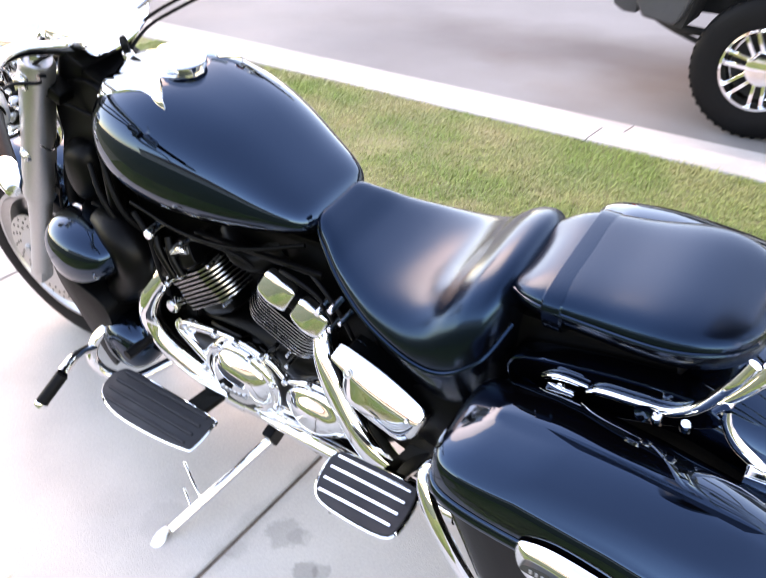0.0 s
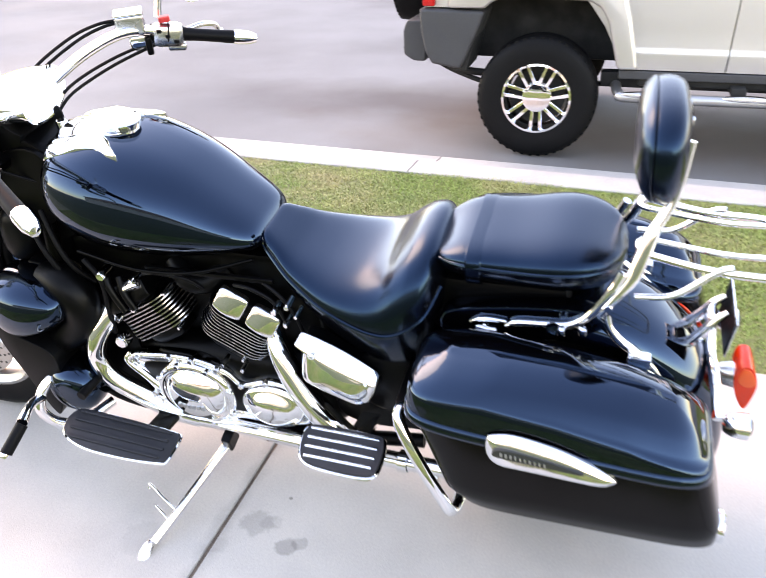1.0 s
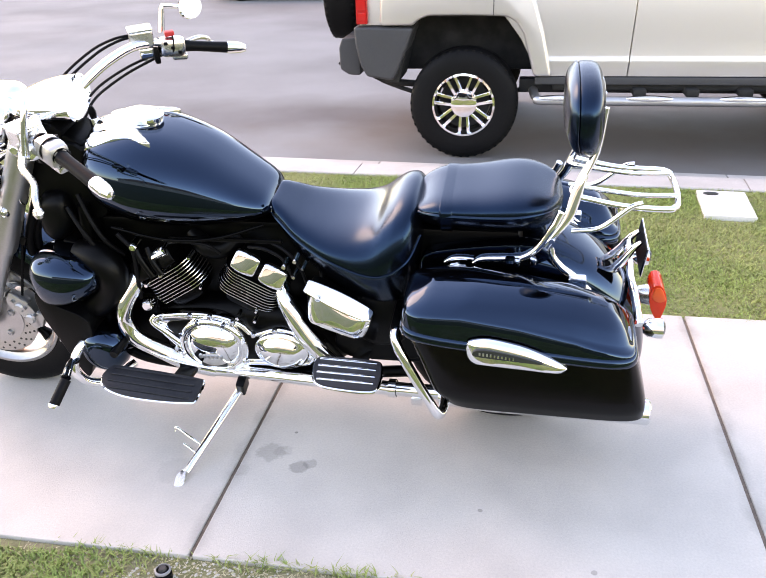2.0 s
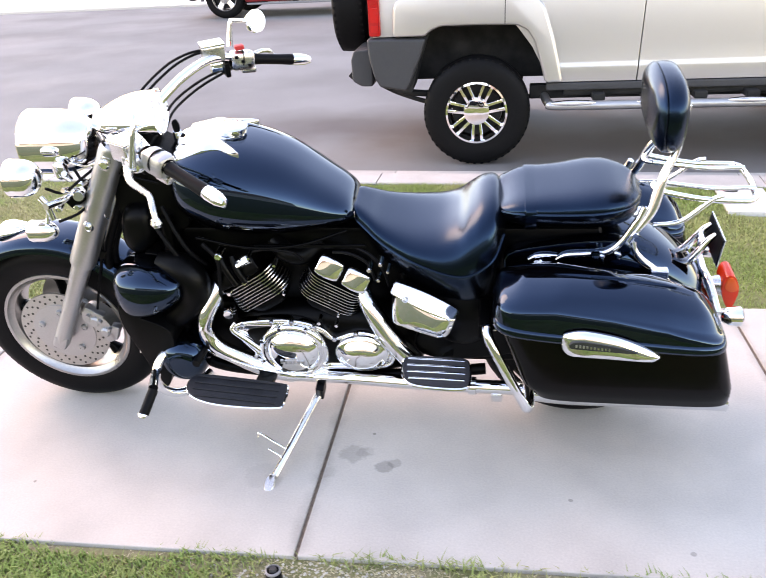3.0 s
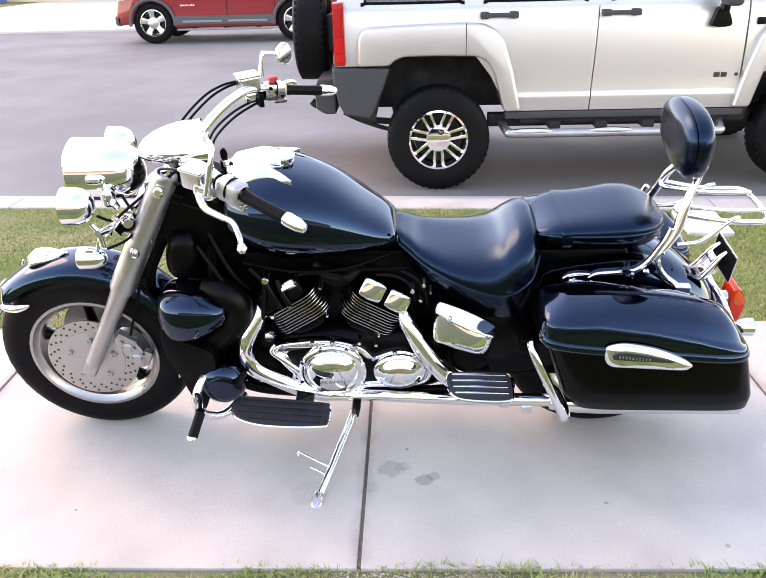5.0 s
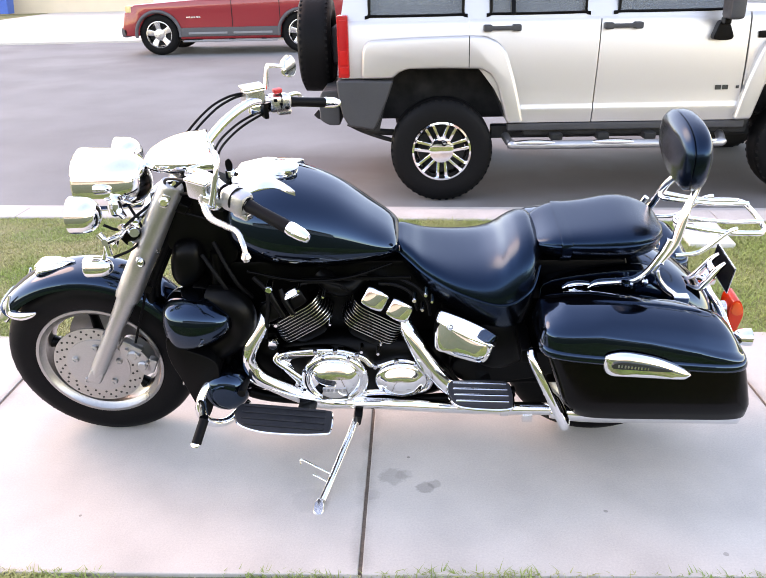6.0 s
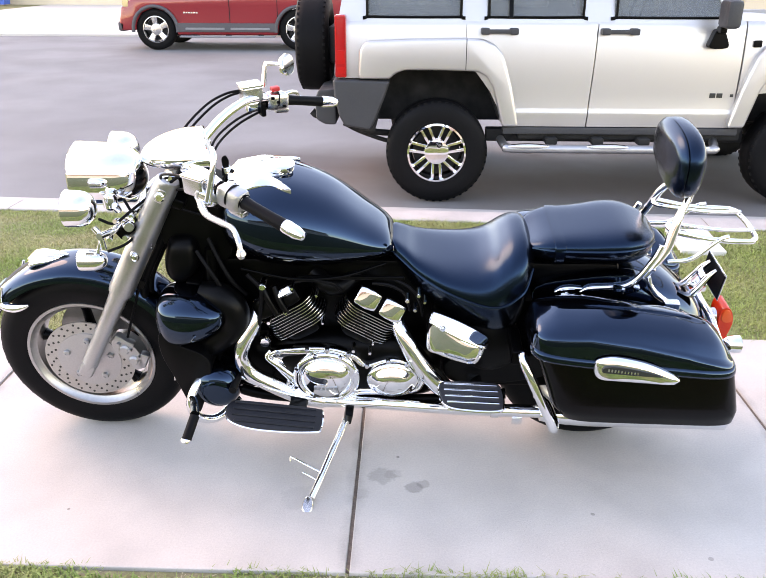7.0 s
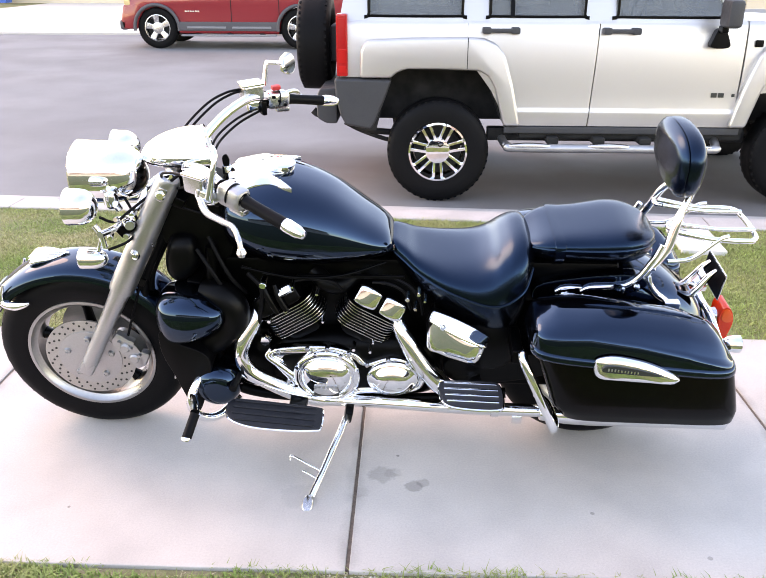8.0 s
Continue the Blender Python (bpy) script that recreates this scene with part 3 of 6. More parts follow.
FA = 143
fender = part("front_fender", hood((FX, FZ), 0.372, 0.092, 0.052, FA, 8, flare=0.012), black_paint, bike, "glossy black deep front fender")
part("fender_tip", hood((FX, FZ), 0.386, 0.098, 0.055, FA + 0.6, FA - 3.5), chrome, fender, "chrome fender edge trim")
ornament = part("fender_ornament", hull([(-1.103, 0.006, 0.690, 0.698, 0.680), (-1.092, 0.018, 0.697, 0.712, 0.684), (-1.07, 0.022, 0.704, 0.722, 0.690), (-1.04, 0.016, 0.709, 0.722, 0.698), (-1.01, 0.010, 0.711, 0.720, 0.702), (-0.968, 0.003, 0.708, 0.712, 0.704)], n=20), chrome, fender, "small ribbed chrome fender ornament")
for side in (-1, 1):
    for i in range(4):
        v = side * (0.008 + 0.008 * i)
        part("ornament_feather", tube([(-1.100 + 0.003 * i, v * 1.1, 0.694 - 0.005 * i), (-1.075, v * 1.2, 0.712 - 0.006 * i), (-1.03, v * 1.0, 0.718 - 0.006 * i), (-0.975 - 0.006 * i, v * 0.4, 0.711 - 0.002 * i)], [0.007, 0.0085, 0.0065, 0.002], n=10), chrome, ornament)
    part("fender_side_trim", tube([(-1.176, side * 0.086, 0.632), (-1.191, side * 0.090, 0.592), (-1.190, side * 0.094, 0.564), (-1.152, side * 0.097, 0.556), (-1.118, side * 0.098, 0.562), (-1.098, side * 0.098, 0.569)], [0.004, 0.007, 0.012, 0.016, 0.011, 0.003]), chrome, fender)
rear_fender = part("rear_fender", hood((0.80, 0.33), 0.405, 0.135, 0.085, 112, -8, flare=0.0), black_paint, bike, "glossy black rear fender")
for side in (-1, 1):
    part("fender_trim", tube([(0.908, side * 0.134, 0.735), (0.914, side * 0.139, 0.708), (0.937, side * 0.141, 0.677), (0.979, side * 0.141, 0.644), (1.02, side * 0.141, 0.60), (1.055, side * 0.141, 0.545)], [0.006, 0.009, 0.011, 0.010, 0.008, 0.003]), chrome, rear_fender)

# fork
for side in (-1, 1):
    leg = new("fork_leg")
    leg.parent = bike
    v = side * 0.118
    top, bot = Vector((-0.555, v, 1.035)), Vector((-0.945, v, 0.318))
    d = (bot - top).normalized()
    part("upper_cover", lathe([(0.0, -0.012), (0.032, -0.01), (0.038, 0.004), (0.041, 0.43), (0.039, 0.446), (0.0, 0.448)], top, d, 36), satin, leg, "satin fork cover")
    part("slider", lathe([(0.0, 0.43), (0.031, 0.43), (0.0315, 0.47), (0.027, 0.60), (0.027, 0.79), (0.024, 0.815), (0.0, 0.818)], top, d, 36), satin, leg)
    part("fork_cap", lathe([(0.0, -0.03), (0.016, -0.028), (0.02, -0.012), (0, -0.012)], top, d, 6), chrome, leg)
    part("cover_clamp", box(top + d * 0.035 + Vector((0, side * 0.0, 0)), (0.03, 0.085, 0.05), 0.01, (0, 29, 0)), cast, leg)
    q = top + d * 0.27 + Vector((0, side * 0.04, 0))
    badge = part("fork_badge", lathe([(0.0, -0.008), (0.006, -0.008), (0.009, -0.004), (0.012, -0.006), (0.015, -0.003), (0.017, 0.004), (0, 0.004)], q, (0, -side, 0), 20, squash=(0.9, 1.15)), cast, leg, "small chrome badge")
    part("clamp_bolt", lathe([(0.0, -0.008), (0.011, -0.008), (0.015, -0.004), (0.015, 0.004), (0, 0.004)], top + d * 0.035 + Vector((0, side * 0.042, 0)), (0, -side, 0), 14), chrome, leg)
    part("axle_clamp", box(bot + d * -0.01 + Vector((0, side * 0.0, 0)), (0.05, 0.05, 0.06), 0.012, (0, 28, 0)), satin, leg)
part("axle", tube([(FX, -0.10, FZ), (FX, 0.10, FZ)], 0.013, k=1), cast, bike)
part("steering_head", box((-0.50, 0, 0.93), (0.10, 0.15, 0.17), 0.02, (0, 28, 0)), engine_black, bike)
part("fork_brace", box((-0.545, 0, 0.965), (0.06, 0.25, 0.035), 0.01, (0, 28, 0)), engine_black, bike)
part("neck_cover", prism(rounded([(-0.612, 0.80), (-0.608, 0.90), (-0.585, 0.945), (-0.52, 0.985), (-0.44, 0.985), (-0.39, 0.90), (-0.40, 0.76), (-0.47, 0.745), (-0.535, 0.80)], 3), -0.085, 0.085, bevel=0.012), plastic, bike, "black cover round the steering head")
part("frame_neck", box((-0.48, 0, 0.78), (0.18, 0.10, 0.28), 0.02, (0, 20, 0)), engine_black, bike)

# tank
TANK = [(-0.432, 0.03, 0.905, 0.94, 0.875), (-0.42, 0.10, 0.90, 0.982, 0.82), (-0.385, 0.165, 0.89, 1.012, 0.775), (-0.30, 0.198, 0.87, 1.028, 0.742),
        (-0.20, 0.202, 0.852, 1.018, 0.728), (-0.08, 0.182, 0.832, 0.968, 0.73), (0.03, 0.145, 0.812, 0.888, 0.742), (0.095, 0.112, 0.798, 0.838, 0.756), (0.12, 0.07, 0.785, 0.80, 0.77)]
tank = part("fuel_tank", hull(TANK, 0.72, 0.86, 56, 8, low=0.80), black_paint, bike, "glossy black teardrop fuel tank")
part("tank_seam", tube([(-0.36, -0.145, 0.752), (-0.2, -0.155, 0.724), (-0.05, -0.145, 0.726), (0.09, -0.10, 0.75)], 0.005), engine_black, tank)
# chrome console draped over the tank's front
def tank_top(u, v):
    us = [r[0] for r in TANK]
    hv, wc, top = (float(np.interp(u, us, [r[i] for r in TANK])) for i in (1, 2, 3))
    c = min(abs(v) / hv, 0.999) ** (1 / 0.72)
    return wc + (top - wc) * (1 - c * c) ** 0.43


def draped(rows, rise, n=9):
    """A sheet on the tank from rows (u, inner v, outer v), swelling by rise in its middle."""
    over, under = [], []
    for u, v0, v1 in spline(rows, 4):
        for k, out in ((1, over), (0, under)):
            out.append([(u, v0 + (v1 - v0) * j / n, tank_top(u, v0 + (v1 - v0) * j / n) - 0.004 + k * (0.010 + rise * math.sin(math.pi * j / n))) for j in range(n + 1)])
    return loft([a + b[::-1] for a, b in zip(over, under)])


console = part("tank_console", draped([(-0.425, -0.05, 0.05), (-0.40, -0.064, 0.064), (-0.33, -0.064, 0.064), (-0.27, -0.057, 0.057), (-0.235, -0.048, 0.048), (-0.212, -0.030, 0.030), (-0.200, -0.012, 0.012)], 0.014), chrome, tank, "chrome tank console with pointed wings")
for side in (-1, 1):
    wing = [(-0.426, 0.045, 0.082), (-0.405, 0.055, 0.112), (-0.36, 0.058, 0.121), (-0.31, 0.054, 0.115), (-0.265, 0.052, 0.104), (-0.240, 0.066, 0.106), (-0.215, 0.090, 0.115), (-0.190, 0.114, 0.118)]
    part("console_wing", draped([(u, side * a, side * b) for u, a, b in wing], 0.009), chrome, console)
part("fuel_cap", lathe([(0.0, 0), (0.048, 0), (0.048, 0.014), (0.041, 0.02), (0.02, 0.023), (0, 0.023)], (-0.240, 0.0, 1.032), (0.10, 0, 1), 32), chrome, console, "round chrome fuel cap")
part("tank_rear_bolt", lathe([(0.0, 0), (0.012, 0), (0.012, 0.02), (0, 0.022)], (0.12, -0.06, 0.785), (0, -1, 0.3), 12), chrome, tank)

# seats
SEAT = [(0.100, 0.03, 0.785, 0.808, 0.76), (0.113, 0.078, 0.782, 0.828, 0.73), (0.15, 0.108, 0.760, 0.812, 0.67), (0.20, 0.142, 0.730, 0.784, 0.605), (0.28, 0.182, 0.698, 0.766, 0.54), (0.36, 0.205, 0.674, 0.768, 0.488),
        (0.415, 0.211, 0.662, 0.790, 0.445), (0.455, 0.209, 0.664, 0.826, 0.430), (0.49, 0.20, 0.68, 0.850, 0.445), (0.525, 0.178, 0.708, 0.854, 0.52), (0.55, 0.12, 0.75, 0.83, 0.63), (0.56, 0.07, 0.765, 0.81, 0.68)]
rider_seat = part("rider_seat", hull(SEAT, 0.72, 0.86, 64, 7, low=0.78, dip=0.016), leather, bike, "black leather rider's saddle with stitched edge")
for side in (-1, 1):
    line = [(u, side * hv * 1.004, wc) for u, hv, wc, _, _ in SEAT[1:-1]]
    part("seat_piping", tube(line, 0.0048, n=8), leather, rider_seat)
PILL = [(0.527, 0.05, 0.806, 0.82, 0.78), (0.545, 0.105, 0.816, 0.836, 0.752), (0.60, 0.136, 0.824, 0.862, 0.745), (0.70, 0.146, 0.826, 0.874, 0.738), (0.79, 0.156, 0.834, 0.888, 0.738),
        (0.845, 0.149, 0.838, 0.886, 0.742), (0.89, 0.124, 0.838, 0.874, 0.752), (0.918, 0.084, 0.834, 0.862, 0.768), (0.933, 0.030, 0.826, 0.846, 0.79)]
pillion = part("pillion_seat", hull(PILL, 0.80, 0.86, 56, 7, low=0.86, dip=0.013), leather, bike, "black leather pillion pad with a grab strap")
bm = bmesh.new()
rings = []
for u in (0.606, 0.610, 0.638, 0.642):
    k = 1.015 if u in (0.606, 0.642) else 1.045
    ring = []
    for j in range(56):
        a = 2 * math.pi * j / 56
        c, s = math.cos(a), math.sin(a)
        hv, wc, top, bot = 0.139, 0.825, 0.864, 0.744
        ring.append((u, hv * k * power(c, 0.72), (wc + (top - wc) * k * abs(s) ** 0.84 - 0.011 * s ** 3) if s >= 0 else wc - (wc - bot) * k * abs(s) ** 0.84))
    rings.append(ring)
part("grab_strap", loft(rings), leather, pillion, "stitched leather strap")
for side in (-1, 1):
    part("pillion_piping", tube([(u, side * hv * 1.004, wc) for u, hv, wc, _, _ in PILL[1:-1]], 0.0045, n=8), leather, pillion)

# backrest, its bars and the rack
pad_rows = [(-0.006, 0.02, 0.02), (-0.005, 0.065, 0.068), (0.002, 0.124, 0.088), (0.014, 0.143, 0.102), (0.022, 0.149, 0.106), (0.025, 0.145, 0.102), (0.029, 0.149, 0.106), (0.052, 0.149, 0.106), (0.070, 0.132, 0.097), (0.080, 0.09, 0.07), (0.081, 0.02, 0.02)]
rings = []
tilt = radians(-2)
for d, hv, hh in ((1.13 * q[0], q[1], q[2]) for q in spline(pad_rows, 3)):
    ring = []
    for j in range(40):
        a = 2 * math.pi * j / 40
        c, s = power(math.cos(a), 0.8), power(math.sin(a), 0.8)
        v, h = hv * c * (1 + 0.12 * s), max(hh, 0.01) * s
        ring.append((0.924 + d * math.cos(tilt) + 0.26 * max(0.0, -h - 0.02) * (1 - d / 0.081) + h * math.sin(tilt), v, 1.072 + h * math.cos(tilt) - d * math.sin(tilt)))
    rings.append(ring)
backrest = new("backrest")
backrest.parent = bike
part("backrest_pad", loft(rings), leather, backrest, "rounded black leather backrest pad")
part("pad_back", lathe([(0.0, 0.0), (0.074, 0.0), (0.082, 0.006), (0.080, 0.013), (0.068, 0.018), (0, 0.02)], (0.998, 0, 1.078), (1, 0, 0.03), 40), chrome, backrest, "chrome shell behind the pad")
for side in (-1, 1):
    part("upright", tube([(1.018, side * 0.05, 1.10), (1.004, side * 0.068, 0.99), (0.968, side * 0.10, 0.915), (0.944, side * 0.128, 0.835), (0.915, side * 0.142, 0.785), (0.892, side * 0.147, 0.745)], [0.009, 0.010, 0.012, 0.013, 0.011, 0.009], n=16), chrome, backrest, "curved chrome backrest upright")
    if side > 0:
        continue
    rings = []
    for u, v, w, half in spline([(0.988, 0.080, 0.950, 0.006), (0.970, 0.104, 0.916, 0.013), (0.957, 0.120, 0.874, 0.015), (0.944, 0.134, 0.832, 0.015), (0.917, 0.148, 0.79, 0.012), (0.898, 0.154, 0.765, 0.008)], 4):
        rings.append([(u + half * math.cos(a), side * (v + 0.009 * math.sin(a)), w + 0.007 * math.sin(a) - 0.15 * half * math.cos(a)) for a in (2 * math.pi * j / 16 for j in range(16))])
    part("docking_plate", loft(rings), chrome, backrest, "broad chrome docking plate")
    part("bracket_bolt", lathe([(0.0, 0.008), (0.007, 0.008), (0.010, 0.003), (0.010, -0.01), (0, -0.01)], (0.905, side * 0.155, 0.772), (0, side, 0), 12), chrome, backrest)
for side in (-1, 1):
    part("fender_rail", tube([(0.925, side * 0.142, 0.85), (0.916, side * 0.146, 0.828), (0.905, side * 0.15, 0.805), (0.874, side * 0.152, 0.748), (0.835, side * 0.153, 0.714), (0.78, side * 0.153, 0.707), (0.725, side * 0.153, 0.702), (0.700, side * 0.150, 0.686)], [0.010, 0.010, 0.010, 0.010, 0.0095, 0.009, 0.009, 0.006]), chrome, backrest)
    part("rail_tab", tube([(0.700, side * 0.153, 0.700), (0.665, side * 0.153, 0.702), (0.64, side * 0.152, 0.697), (0.622, side * 0.150, 0.685)], [0.005, 0.006, 0.006, 0.005]), chrome, backrest)
    part("rail_bolt", lathe([(0.0, 0), (0.01, 0), (0.01, 0.012), (0, 0.014)], (0.655, side * 0.155, 0.682), (0, side, 0), 14), chrome, backrest)
rack = new("luggage_rack")
rack.parent = bike
tagged(rack, "tubular chrome luggage rack behind the backrest")
loop = [(0.955, 0.11), (1.08, 0.11), (1.19, 0.11), (1.212, 0.10), (1.222, 0.08), (1.228, 0.0), (1.222, -0.08), (1.212, -0.10), (1.19, -0.11), (1.08, -0.11), (0.955, -0.11)]
part("rack_loop", tube([(x, y, 0.883 - 0.07 * (x - 0.955) - 0.02 * math.sin((x - 0.95) * 9)) for x, y in loop], 0.0085), chrome, rack)
for y in (-0.060, 0.060):
    part("rack_rod", tube([(0.97, y, 0.883), (1.05, y, 0.871), (1.13, y, 0.862), (1.224, y, 0.864)], 0.0065), chrome, rack)
for side in (-1, 1):
    part("rack_end", tube([(0.97, side * 0.060, 0.883), (0.955, side * 0.068, 0.883), (0.950, side * 0.085, 0.883), (0.955, side * 0.105, 0.883)], 0.0075), chrome, rack)
    part("rack_brace", tube([(0.955, side * 0.128, 0.785), (1.03, side * 0.122, 0.795), (1.10, side * 0.115, 0.855), (1.13, side * 0.11, 0.866)], 0.007), chrome, rack)

# saddlebags
def saddlebag(side):
    bag = new("saddlebag")
    bag.parent = bike
    tagged(bag, "hard black saddlebag with a domed lid and chrome reflector")
    s = -side

    def put(bm):
        return bm if s > 0 else mirrored(bm)

    def edge(u):
        return 0.634 - 0.10 * (u - 0.54)

    def top(u):
        return float(np.interp(u, [0.5, 0.54, 0.60, 0.72, 0.85, 0.98, 1.07, 1.14], [0.675, 0.705, 0.722, 0.727, 0.718, 0.694, 0.664, 0.63]))

    def ring(u0, u1, v0, v1, hgt, n=48, e=0.35):
        cu, cv, hu, hw = (u0 + u1) / 2, (v0 + v1) / 2, (u1 - u0) / 2, (v1 - v0) / 2
        out = []
        for j in range(n):
            a = 2 * math.pi * j / n
            u, v = cu + hu * power(math.cos(a), e), cv + hw * power(math.sin(a), e)
            out.append((u, v, hgt(u)))
        return out

    def crease(u):
        return float(np.interp(u, [0.52, 0.70, 0.90, 1.07, 1.14], [0.688, 0.690, 0.656, 0.606, 0.582]))

    def grown(out, hgt, e=0.34):
        return ring(0.526 - out * 0.7, 1.130 + out * 0.7, -0.418 - out, -0.162 + out, hgt, e=e)
    # steep sides up to a crease, then a flatter top
    lid = []
    for out, up, e in ((0.0, 0.02, 0.34), (-0.001, 0.4, 0.34), (-0.004, 0.75, 0.35), (-0.008, 0.93, 0.36), (-0.014, 1.03, 0.37), (-0.022, 1.0, 0.38)):
        lid.append(grown(out, lambda u, up=up: edge(u) + (crease(u) - edge(u)) * up if up != 1.0 else crease(u) + 0.008, e))
    for out, up in ((-0.038, 0.42), (-0.060, 0.68), (-0.085, 0.88), (-0.105, 0.97), (-0.120, 1.0)):
        lid.append(grown(out, lambda u, up=up: crease(u) + 0.008 + (top(u) - crease(u) - 0.008) * up, 0.42))
    part("bag_lid", put(loft(lid)), black_paint, bag, "glossy black lid with a creased shoulder")
    part("lid_lip", put(loft([grown(out, lambda u, d=d: edge(u) + d) for d, out in ((-0.026, -0.004), (-0.022, 0.004), (-0.014, 0.008), (-0.004, 0.007), (0.004, 0.003), (0.008, -0.004))])), black_paint, bag)
    body = []
    for q in np.linspace(0, 1, 10):
        z = 0.615 - 0.242 * q
        ins = 0.02 * max(0, q - 0.8) / 0.2
        body.append(ring(0.535 + 0.085 * q ** 0.9 + ins, 1.125 + 0.06 * q - ins * 0.5, -0.411 - 0.008 * q + ins, -0.165 - ins, lambda u, z=z, q=q: z - (0.05 * (u - 0.54)) * (1 - q) ** 2 - 0.02 * (u - 0.6) * q, e=0.3))
    part("bag_shell", put(loft(body)), shell_black, bag)
    shape = rounded([(0.700, 0.600), (0.703, 0.622), (0.718, 0.634), (0.758, 0.640), (0.82, 0.629), (0.869, 0.613), (0.92, 0.588), (0.955, 0.563), (0.953, 0.551), (0.935, 0.545), (0.83, 0.552), (0.735, 0.559), (0.713, 0.564), (0.703, 0.579)], 3)
    part("reflector_frame", put(pillow([(u, w + 0.004) for u, w in shape], -0.422, -0.448)), chrome, bag, "chrome saddlebag reflector frame")
    slot = rounded([(0.719, 0.610), (0.728, 0.620), (0.76, 0.622), (0.83, 0.609), (0.895, 0.588), (0.83, 0.591), (0.745, 0.598), (0.722, 0.602)], 3)
    holder = part("reflector_slot", put(prism([(u, w + 0.004) for u, w in slot], -0.4505, -0.437, bevel=0.001)), slot_dark, bag)
    for i in range(10):
        part("letter_bar", put(box((0.737 + 0.0093 * i, -0.451, 0.6145 - 0.0011 * i), (0.0045, 0.003, 0.009), 0.001)), cast, holder)
    for q in (0.66, 0.98):
        part("bag_latch", put(box((q, -0.172, 0.675 if q < 0.8 else 0.655), (0.05, 0.03, 0.03), 0.006)), chrome, bag)
    for u, w in ((0.818, 0.715), (0.861, 0.722)):
        part("hinge_bolt", put(lathe([(0.0, 0.01), (0.007, 0.009), (0.010, 0.003), (0.010, -0.012), (0, -0.012)], (u, -0.178, w), (0, -0.4, 0.9), 12)), chrome, bag)
    part("bag_lock", put(lathe([(0.0, 0), (0.012, 0), (0.014, 0.01), (0, 0.012)], (0.80, -0.19, 0.722), (0, 0, 1), 16)), chrome, bag)
    return bag


for side in (-1, 1):
    saddlebag(side)
    part("side_cover", prism(rounded([(0.56, 0.70), (0.70, 0.735), (0.86, 0.745), (0.90, 0.70), (0.74, 0.64), (0.58, 0.62)]), side * 0.10, side * 0.148, bevel=0.01), black_paint, bike, "glossy black panel under the pillion")
# under-seat body
part("battery_box", box((0.38, 0, 0.48), (0.28, 0.24, 0.30), 0.02), engine_black, bike)
part("seat_pan", box((0.62, 0, 0.68), (0.42, 0.20, 0.16), 0.03), engine_black, bike)


# ---- motorcycle: lamps, bars and controls ----
def lamp(name, at, r, length, label, glass=lamp_glass, parent=bike):
    """A bullet-shaped chrome lamp whose glass looks towards minus x."""
    x, y, z = at
    h = length
    shell = [(0.0, h * 0.52), (r * 0.30, h * 0.50), (r * 0.62, h * 0.40), (r * 0.88, h * 0.2), (r * 0.98, -0.02 * h), (r, -h * 0.36), (r * 1.015, -h * 0.40), (r * 1.01, -h * 0.47), (r * 0.95, -h * 0.5), (r * 0.9, -h * 0.42), (0, -h * 0.40)]
    body = part(name, lathe([tuple(q) for q in spline(shell[:6], 4)] + shell[6:], at, (1, 0, 0), 44), chrome, parent, label)
    part("lens", lathe([(r * 0.93, -h * 0.43), (r * 0.93, -h * 0.49), (r * 0.7, -h * 0.54), (r * 0.35, -h * 0.57), (0.0, -h * 0.575)], at, (1, 0, 0), 40), glass, body)
    return body


head = lamp("headlamp", (-0.765, 0, 1.005), 0.098, 0.215, "large chrome headlamp")
light_bar = part("light_bar", tube([(-0.745, -0.235, 0.91), (-0.72, -0.15, 0.895), (-0.70, 0, 0.89), (-0.72, 0.15, 0.895), (-0.745, 0.235, 0.91)], 0.011), chrome, bike, "chrome auxiliary lamp bar")
for side in (-1, 1):
    lamp("passing_lamp", (-0.79, side * 0.215, 1.000 if side > 0 else 0.992), 0.054, 0.086, "round chrome passing lamp")
    part("lamp_stem", tube([(-0.765, side * 0.215, 0.93), (-0.75, side * 0.218, 0.905), (-0.745, side * 0.22, 0.86)], 0.009), chrome, light_bar)
    turn = lamp("front_indicator", (-0.785, side * 0.222, 0.822), 0.033, 0.080, "small chrome turn signal", orange_lens)
    part("indicator_stem", tube([(-0.765, side * 0.222, 0.85), (-0.752, side * 0.22, 0.885), (-0.745, side * 0.22, 0.905)], 0.006), chrome, turn)
    part("lamp_clamp", lathe([(0.0, -0.03), (0.014, -0.03), (0.018, -0.02), (0.018, 0.02), (0.014, 0.03), (0, 0.03)], (-0.69, side * 0.14, 0.90), (0.4, side, 0.2), 16), chrome, light_bar)
    part("bar_bracket", box((-0.665, side * 0.105, 0.885), (0.11, 0.014, 0.02), 0.004, (0, -24, 0)), chrome, light_bar)
part("lamp_finial", lathe([(0.0, 0.03), (0.016, 0.026), (0.022, 0.012), (0.022, -0.012), (0.014, -0.022), (0, -0.024)], (-0.745, -0.105, 0.958), (0, 0, 1), 20), chrome, light_bar)
